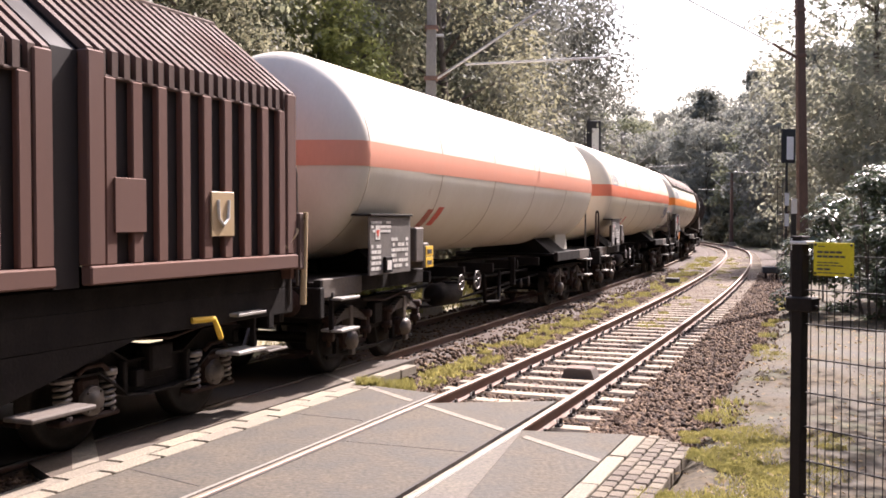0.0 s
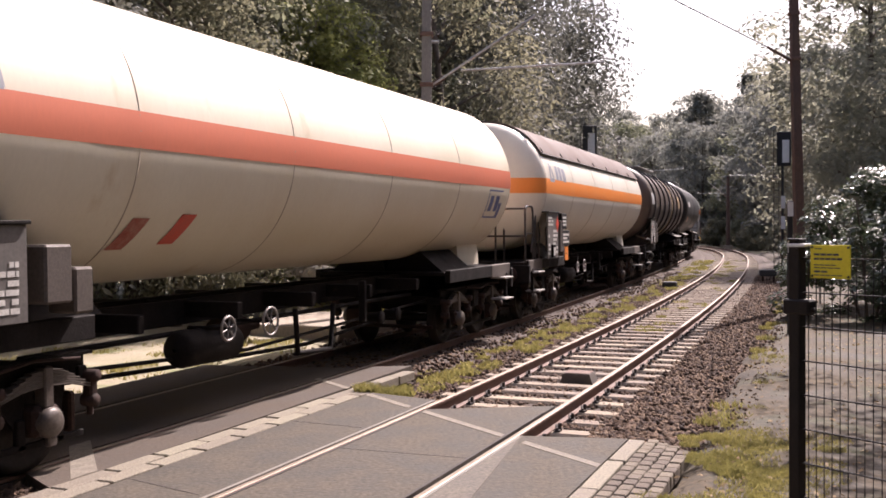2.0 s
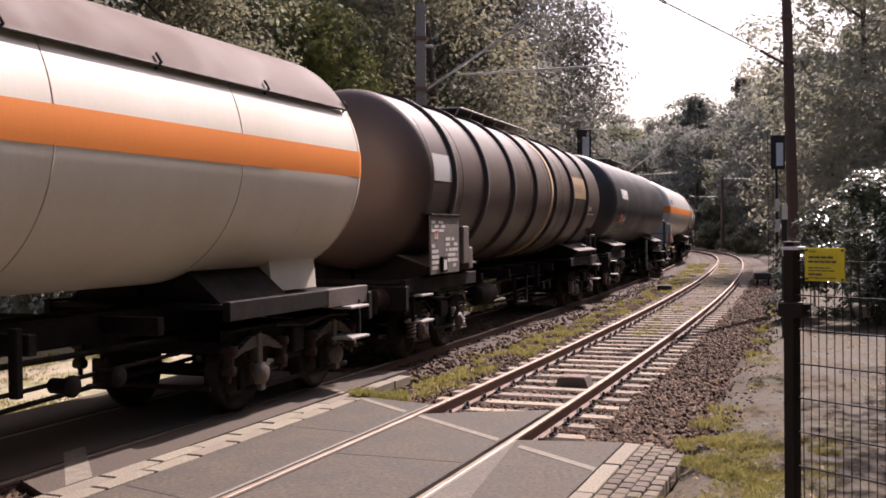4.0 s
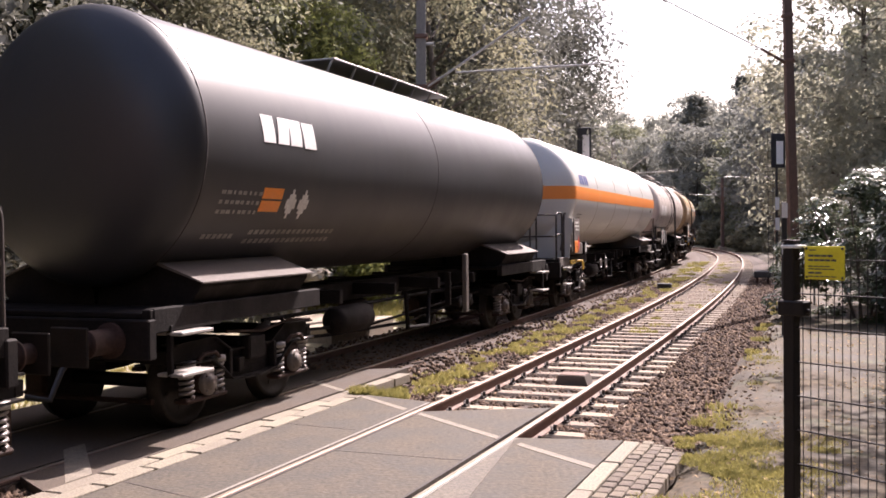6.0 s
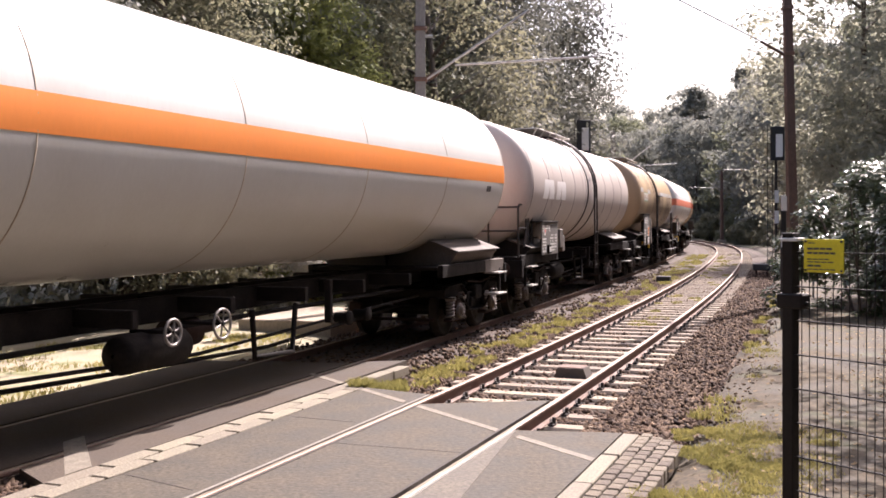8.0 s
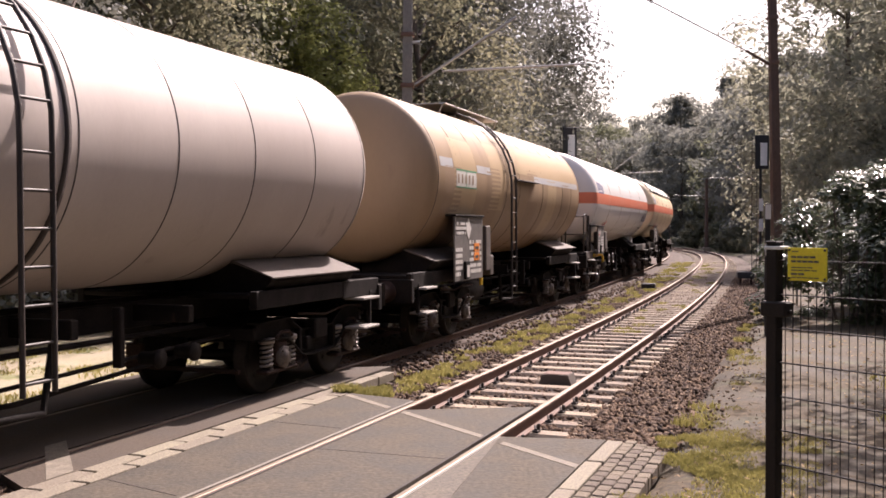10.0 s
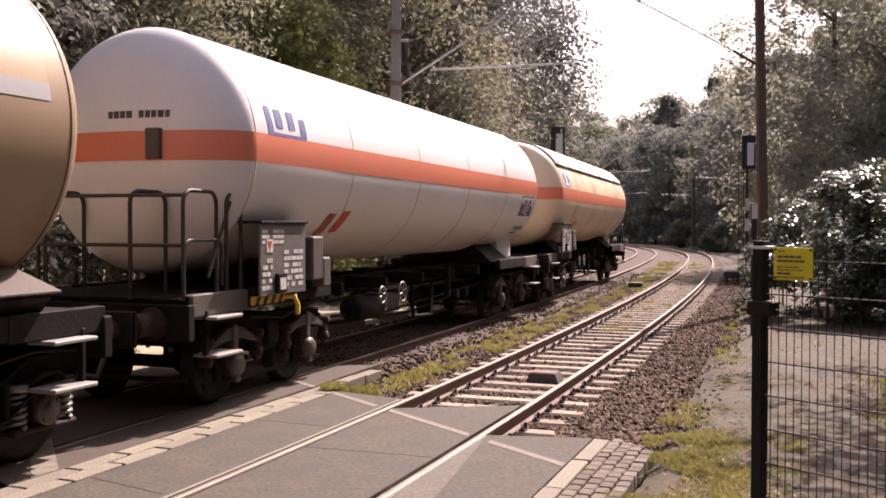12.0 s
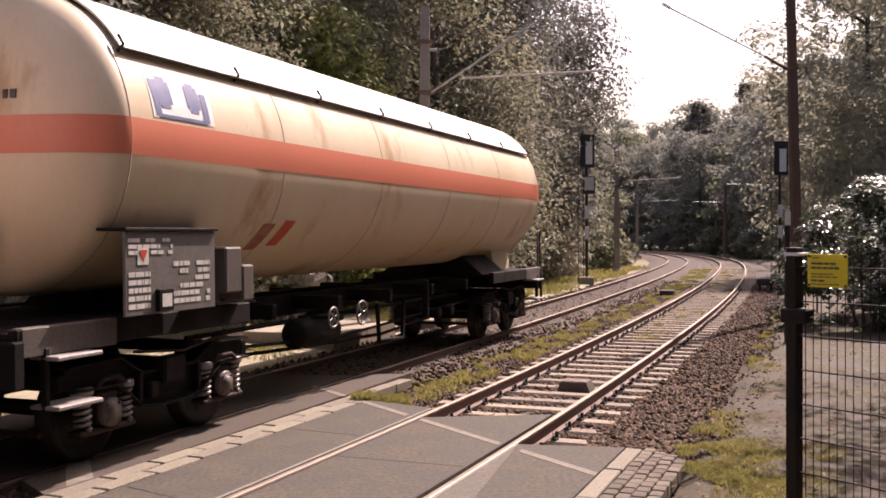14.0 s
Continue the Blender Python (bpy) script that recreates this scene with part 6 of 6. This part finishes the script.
part("railing", Geo().tube([(1.15, t.ya + 0.12, 1.28), (1.15, t.ya + 0.12, 2.2)] + [(1.15, t.ya + 0.32 - 0.2 * math.cos(radians(a)), 2.2 + 0.14 * math.sin(radians(a))) for a in (30, 60, 90, 120, 150)] + [(1.15, t.ya + 0.52, 2.2), (1.15, t.ya + 0.52, 1.28)], 0.023, 8), "rusty", w, "brown hoop rail")

w, t = tank_wagon("cream gas tank wagon with orange stripe and brown sun shield", 42.4, 55.8, "paint_c", stripe="stripe_orange", saddle=False, front=0.96, rear=0.55, leaf=True)
sun_roof(t, "roof_brown", 29)
head_marks(t, 31)
data_panel(w, t.y0 + 0.05, 1.34, 2.35, 0.95, 3, tri=False)
g = Geo().prism([(t.y0 + 0.76, 2.1), (t.y0 + 0.89, 2.28), (t.y0 + 1.02, 2.1), (t.y0 + 0.89, 1.92)], 1.447, 1.452)
part("placard", g, "red", w, "red diamond placard")
for z0, z1, wide, seed in ((1.98, 2.35, 0.5, 51), (1.58, 1.96, 0.78, 52)):
    p = part("instrument_box", Geo().box(1.2, 1.46, t.y0 + 1.28, t.y0 + 1.28 + wide, z0, z1, 0.015), "under", w, "dark instrument box with white labels")
    g = Geo()
    bars(g, 1.461, t.y0 + 1.38, t.y0 + 1.24 + wide, z0 + 0.08, z1 - 0.05, 3, random.Random(seed), 0.85)
    tagged(part("inscription", g, "label", p), kind="stuff")
for k in range(2):
    part("hazard_plate", Geo().box(1.44, 1.455, t.y0 + 1.62, t.y0 + 1.94, 1.25 + 0.165 * k, 1.405 + 0.165 * k, 0.005), "orange", w, "orange hazard plate")
t.decal("painted_shape", "logo_grey", [(t.y0 + 0.36, t.y0 + 0.47, 3.12, 3.46, 0.1), (t.y0 + 0.62, t.y0 + 0.73, 3.12, 3.4, -0.08), (t.y0 + 0.34, t.y0 + 0.76, 3.04, 3.12),
                              (t.y0 + 0.95, t.y0 + 1.2, 3.1, 3.42), (t.y0 + 1.27, t.y0 + 1.52, 3.1, 3.42), (t.y0 + 1.6, t.y0 + 1.9, 3.08, 3.4)], "faded grey emblem of plain blocks")
end_rails(w, t.ya, -1, 2.48)

w, t = tank_wagon("dirty brown tank wagon with dark strengthening hoops", 58.32, 71.24, "paint_d", grey=False, head=0.4, flat=True, seams=9, r=1.45, zc=2.9, front=0.73, rear=0.55, pivot=(1.3, 0.5))
for y in (-5.5, -3.8, -2.08, -0.36, 1.36, 3.07, 4.8):
    t.ring(y, 0.06, 0.1, "seam_dark", "hoop")
t.ring(1.07, 0.012, 0.22, "paint_h_light", "pale_band")
t.walkway(-2.2, 2.8)
t.decal("painted_shape", "paint_h_light", [(3.3, 4.72, 2.84, 3.38)], "pale tan name panel")
t.decal("painted_shape", "paint_h_panel", [(3.34 + 0.2 * k, 3.34 + 0.13 + 0.2 * k, 3.0, 3.2, 0.0) for k in range(5)], "faint brown bars on the panel", 0.009)
t.decal("inscription", "label", [(5.0, 5.22, 2.55, 2.66), (5.28, 5.5, 2.56, 2.65), (5.0, 5.95, 2.45, 2.48)])
t.decal("painted_shape", "paint_h_blue", [(-6.4, -5.6, 2.85, 3.28)], "faded white sheet")
data_panel(w, t.y0 - 0.1, 1.38, 2.3, 1.3, 4)
end_rails(w, t.yb, 1, 2.3)

w, t = tank_wagon("black glossy tank wagon with white lettering blocks", 74.1, 86.6, "paint_e", grey=False, head=0.42, flat=True, seams=2, r=1.46, zc=2.95, front=0.68, rear=0.9, pivot=(1.4, 0.7))
t.walkway(-1.5, 3.2)
head_marks(t, 35, False, "label", -0.35, 0.35)
t.decal("painted_shape", "white", [(-5.2, -4.95, 3.02, 3.32, -0.02), (-4.9, -4.66, 3.02, 3.32, 0.04), (-4.62, -4.36, 3.02, 3.32), (-4.3, -4.02, 3.01, 3.31, -0.03)], "white block lettering")
t.decal("hazard_plate", "orange", [(-5.1, -4.68, 2.41, 2.53), (-5.1, -4.68, 2.27, 2.39)], "orange hazard plate")
for k in range(2):
    g = Geo()
    yy = -4.45 + 0.29 * k
    for i in range(6):
        h = 0.15 * (1 - abs(i - 2.5) / 3.0)
        t.patch(g, yy - h * 0.9, yy + h * 0.9, 2.2 + 0.055 * i, 2.255 + 0.055 * i, 0.007)
    part("placard", g, "label", w, "white diamond placard")
rng = random.Random(9)
t.decal("inscription", "label_worn", [(-5.9 + 0.1 * i + rng.uniform(0, 0.03), -5.84 + 0.1 * i + rng.uniform(0, 0.03), 2.24 + 0.1 * k, 2.28 + 0.1 * k) for k in range(3) for i in range(8)]
        + [(-5.05 + 0.12 * i, -4.97 + 0.12 * i, 1.92 + 0.1 * k, 1.97 + 0.1 * k) for k in range(2) for i in range(17)] + [(-5.9 + 0.1 * i, -5.83 + 0.1 * i, 1.98, 2.03) for i in range(6)], "worn white inscriptions")
part("step_ladder", Geo().box(1.25, 1.33, 1.6, 1.74, 0.6, 1.62, 0.015), "frame_grey", w)

w, t = tank_wagon("light grey gas tank wagon with a bright orange stripe", 90.0, 104.8, "paint_f", stripe="stripe_orange", seams=5, r=1.44, zc=2.93, head=0.6, front=1.26, rear=0.5, pivot=(1.5, 0.6))
end_rails(w, t.ya, -1, 2.42)
part("bulkhead", Geo().prism([(-1.3, 1.3), (1.3, 1.3), (1.35, 2.28), (-1.35, 2.28)], t.y0 - 0.3, t.y0 - 0.22, "y"), "paint_f", w, "light grey end bulkhead")
part("side_cheek", Geo().prism([(t.y0 - 0.3, 2.28), (t.y0 + 0.1, 2.28), (t.y0 + 0.1, 1.45), (t.y0 - 0.3, 1.9)], 1.3, 1.38), "paint_f", w)
p = part("data_panel", Geo().box(1.4, 1.43, t.y0 - 0.26, t.y0 + 0.38, 1.41, 2.28, 0.006), "frame_grey", w, "grey plate with hazard signs")
for k in range(2):
    part("hazard_plate", Geo().box(1.431, 1.44, t.y0 - 0.22, t.y0 + 0.1, 1.43 + 0.155 * k, 1.578 + 0.155 * k, 0.004), "orange", p, "orange hazard plate")
part("frame_plate", Geo().box(1.3, 1.36, t.y0 + 0.42, t.y0 + 1.1, 1.38, 1.66, 0.01), "frame_grey", w, "dusty grey plate with print")
part("card_holder", Geo().box(1.3, 1.4, t.y0 + 1.2, t.y0 + 1.5, 1.36, 1.68, 0.01), "under", w)
part("card", Geo().box(1.401, 1.405, t.y0 + 1.25, t.y0 + 1.42, 1.42, 1.64), "label", w)
part("placard", Geo().prism([(t.y0 + 0.11, 1.64), (t.y0 + 0.24, 1.86), (t.y0 + 0.37, 1.64), (t.y0 + 0.24, 1.42)], 1.432, 1.438), "red", p, "red diamond placard")
g = Geo()
bars(g, 1.431, t.y0 - 0.2, t.y0 + 0.34, 1.98, 2.24, 3, random.Random(6))
part("inscription", g, "label", p)
head_marks(t, 32)
lever_stripes(w, t.y0 - 0.1)
y = t.y0 + 0.55
t.decal("painted_shape", "logo_blue", [(y + 0.29 * k, y + 0.29 * k + 0.22, 3.17, 3.42, 0.02 * (-1) ** k) for k in range(4)], "row of plain blue blocks")
rng = random.Random(12)
t.decal("inscription", "label_dark", [(t.y0 + 0.5 + 0.11 * i, t.y0 + 0.5 + 0.11 * i + rng.uniform(0.05, 0.09), 2.2 + 0.09 * k, 2.235 + 0.09 * k) for k in range(3) for i in range(4 + k)]
        + [(t.y1 - 0.95, t.y1 - 0.7, 2.6, 2.7)], "small dark inscriptions")

w, t = tank_wagon("pinkish grey dirty tank wagon with dark straps", 107.0, 119.4, "paint_g", grey=False, head=0.4, flat=True, seams=9, r=1.42, zc=2.85, front=0.46, rear=0.78, pivot=(1.4, 0.7))
t.ladder(0.1)
t.walkway(-1.9, 1.9)
for y in (0.55, -0.45):
    t.ring(y, 0.02, 0.06, "seam_dark", "strap")
data_panel(w, t.y0 + 0.62, 1.3, 2.02, 1.5, 7)
end_rails(w, t.ya, -1, 2.4)
t.decal("painted_shape", "paint_i", [(-5.3 + 0.6 * k, -4.85 + 0.6 * k, 2.55, 2.98, 0.1 * (-1) ** k) for k in range(4)], "faded white lettering blocks")

w, t = tank_wagon("weathered tan brown tank wagon with patched cladding", 122.2, 133.45, "paint_h", grey=False, head=0.38, flat=True, seams=11, r=1.45, zc=2.9, front=0.78, rear=0.62, pivot=(1.6, 0.8))
t.ladder(-1.37)
t.walkway(-2.4, 1.3)
# long sheet at z 3.2 to 3.8: sunlit upper flank painted lighter
for y0, y1, z0, z1, mt in ((-5.5, -4.85, 3.08, 3.24, "paint_h_blue"), (-3.5, -2.65, 3.06, 3.2, "paint_h_blue"), (-4.8, -3.55, 2.3, 3.62, "paint_h_light"), (0.75, 5.4, 3.06, 3.2, "paint_h_blue"), (-0.9, 5.4, 3.2, 3.8, "paint_h_light"), (-2.6, -1.7, 2.4, 3.7, "paint_h_light"), (0.2, 1.1, 1.9, 3.3, "paint_h_panel"),
                           (2.0, 2.9, 1.9, 3.3, "paint_h_light"), (-5.3, -4.4, 2.0, 3.1, "paint_h_panel"), (3.6, 4.3, 2.0, 3.2, "paint_h_panel"), (-2.9, -2.0, 2.0, 3.2, "paint_h_panel")):
    t.decal("cladding_sheet", mt, [(y0, y1, z0, z1)], "", 0.004)
t.decal("painted_shape", "label", [(-4.72, -3.6, 2.77, 3.05)], "white name panel", 0.008)
t.decal("painted_shape", "green", [(-4.74, -3.58, 3.045, 3.075), (-4.74, -3.58, 2.75, 2.775), (-4.2, -4.17, 2.77, 3.05)], "green border", 0.011)
t.decal("painted_shape", "paint_h_panel", [(-4.66 + 0.2 * k, -4.58 + 0.2 * k, 2.83, 2.99) for k in range(5)], "brown bars on the panel", 0.012)
part("gutter", Geo().box(1.3, 1.55, -1.0, 0.75, 3.03, 3.06, 0.01), "seam_dark", w, "dark drip shelf")
data_panel(w, t.y0 + 0.75, 1.12, 2.25, 1.6, 8, orange=True, tri=False, x=1.47)
lever_stripes(w, t.y0 + 1.5)
g = Geo().prism([(t.y0 + 1.35, 2.03), (t.y0 + 1.5, 2.22), (t.y0 + 1.65, 2.03), (t.y0 + 1.5, 1.84)], 1.472, 1.478)
part("placard", g, "label", w, "white diamond placard")

w, t = tank_wagon("white gas tank wagon with a red stripe and end railings", 136.4, 149.5, "paint_i", stripe="stripe_red", saddle=False, front=1.09, rear=0.68, leaf=True)
data_panel(w, t.y0 + 0.05, 1.25, 2.08, 1.1, 9)
red_marks(t, t.y0 + 2.1, 1.93)
head_marks(t, 33)
lever_stripes(w, t.y0 + 0.1)
end_rails(w, t.ya, -1, 2.42)
y = t.y0 + 0.3
t.decal("painted_shape", "logo_blue", [(y, y + 0.12, 3.13, 3.44, -0.02), (y, y + 0.92, 3.1, 3.14), (y + 0.2, y + 0.36, 3.2, 3.42), (y + 0.5, y + 0.66, 3.2, 3.42), (y + 0.8, y + 0.94, 3.12, 3.36)], "blue framed emblem")
for y in (t.y1 - 1.28,):
    t.decal("painted_shape", "label_dark", [(y, y + 0.03, 2.3, 2.74), (y + 1.05, y + 1.08, 2.3, 2.74), (y, y + 1.08, 2.72, 2.745), (y, y + 1.08, 2.295, 2.32)], "thin dark frame of an emblem")
    t.decal("painted_shape", "logo_blue", [(y + 0.02, y + 0.22, 2.32, 2.55, 0.06), (y + 0.84, y + 1.06, 2.32, 2.52, -0.04), (y + 0.02, y + 0.5, 2.31, 2.36)], "dark blue fields of the emblem")
    t.decal("painted_shape", "label_dark", [(y + 0.27, y + 0.33, 2.36, 2.64), (y + 0.41, y + 0.47, 2.36, 2.64), (y + 0.3, y + 0.44, 2.6, 2.66), (y + 0.63, y + 0.69, 2.36, 2.62), (y + 0.78, y + 0.83, 2.4, 2.62), (y + 0.65, y + 0.82, 2.6, 2.66), (y + 0.65, y + 0.82, 2.34, 2.39)], "dark rounded shapes of the emblem", 0.009)
    t.decal("inscription", "label_dark", [(y + 0.35 + 0.13 * i, y + 0.44 + 0.13 * i, 1.98, 2.06) for i in range(6)] + [(y + 0.3, y + 0.8, 1.9, 1.92)], "dark print")

w, t = tank_wagon("cream rust-stained gas tank wagon, last of the train", 152.6, 165.7, "paint_j", stripe="stripe_red", saddle=False, front=1.18, rear=0.75)
sun_roof(t, "roof_white", 33)
head_marks(t, 34, False)
manhole(t, 2.24, "paint_j")
data_panel(w, t.y0 - 0.12, 1.35, 2.1, 1.34, 10)
red_marks(t, t.y0 + 2.38, 1.9)
y = t.y0 + 0.32
t.decal("painted_shape", "white", [(y, y + 0.95, 3.14, 3.58)], "white emblem panel", 0.004)
t.decal("painted_shape", "logo_blue", [(y + 0.05, y + 0.13, 3.16, 3.5, -0.03), (y + 0.1, y + 0.32, 3.28, 3.5), (y + 0.14, y + 0.28, 3.24, 3.54), (y + 0.55, y + 0.76, 3.28, 3.5), (y + 0.59, y + 0.72, 3.24, 3.53), (y + 0.78, y + 0.88, 3.16, 3.45), (y + 0.1, y + 0.85, 3.15, 3.18)], "blue emblem of two rounded shapes", 0.008)
part("tail_step", Geo().tube([(1.25, t.y1 + 0.8, 1.3), (1.25, t.y1 + 0.85, 0.6), (1.25, t.y1 + 1.1, 0.58)], 0.03, 8), "handrail", w)
part("railing", Geo().tube([(1.2, t.y1 + 0.75, 1.3), (1.2, t.y1 + 0.75, 2.1), (1.2, t.y1 + 0.9, 2.15), (1.2, t.y1 + 0.95, 1.3)], 0.022, 8), "handrail", w)


# ---------------------------------------------------------------- what moves
SPEED, SLOWING = 11.767, 0.1814


def run(t):
    """Metres that the train has rolled by t seconds."""
    return SPEED * t - SLOWING * t * t / 2


def motions():
    times = [0.5 * i for i in range(29)]
    for wagon, s, half in TRAIN:
        rows = []
        for t in times:
            c = s - run(t)
            a, b = FAR.at(c - half), FAR.at(c + half)
            rows.append((t, pose((a[0] + b[0]) / 2, (a[1] + b[1]) / 2, 0, 0, 0, -math.degrees(math.atan2(b[0] - a[0], b[1] - a[1])))))
        walk(wagon, rows)
    steps = [k / 30 for k in range(421)]
    for wheel, y in ROLLING:
        rows = [(t, pose(0, y, 0.455, math.degrees(run(t) / 0.455))) for t in steps]
        walk(wheel, rows)


motions()
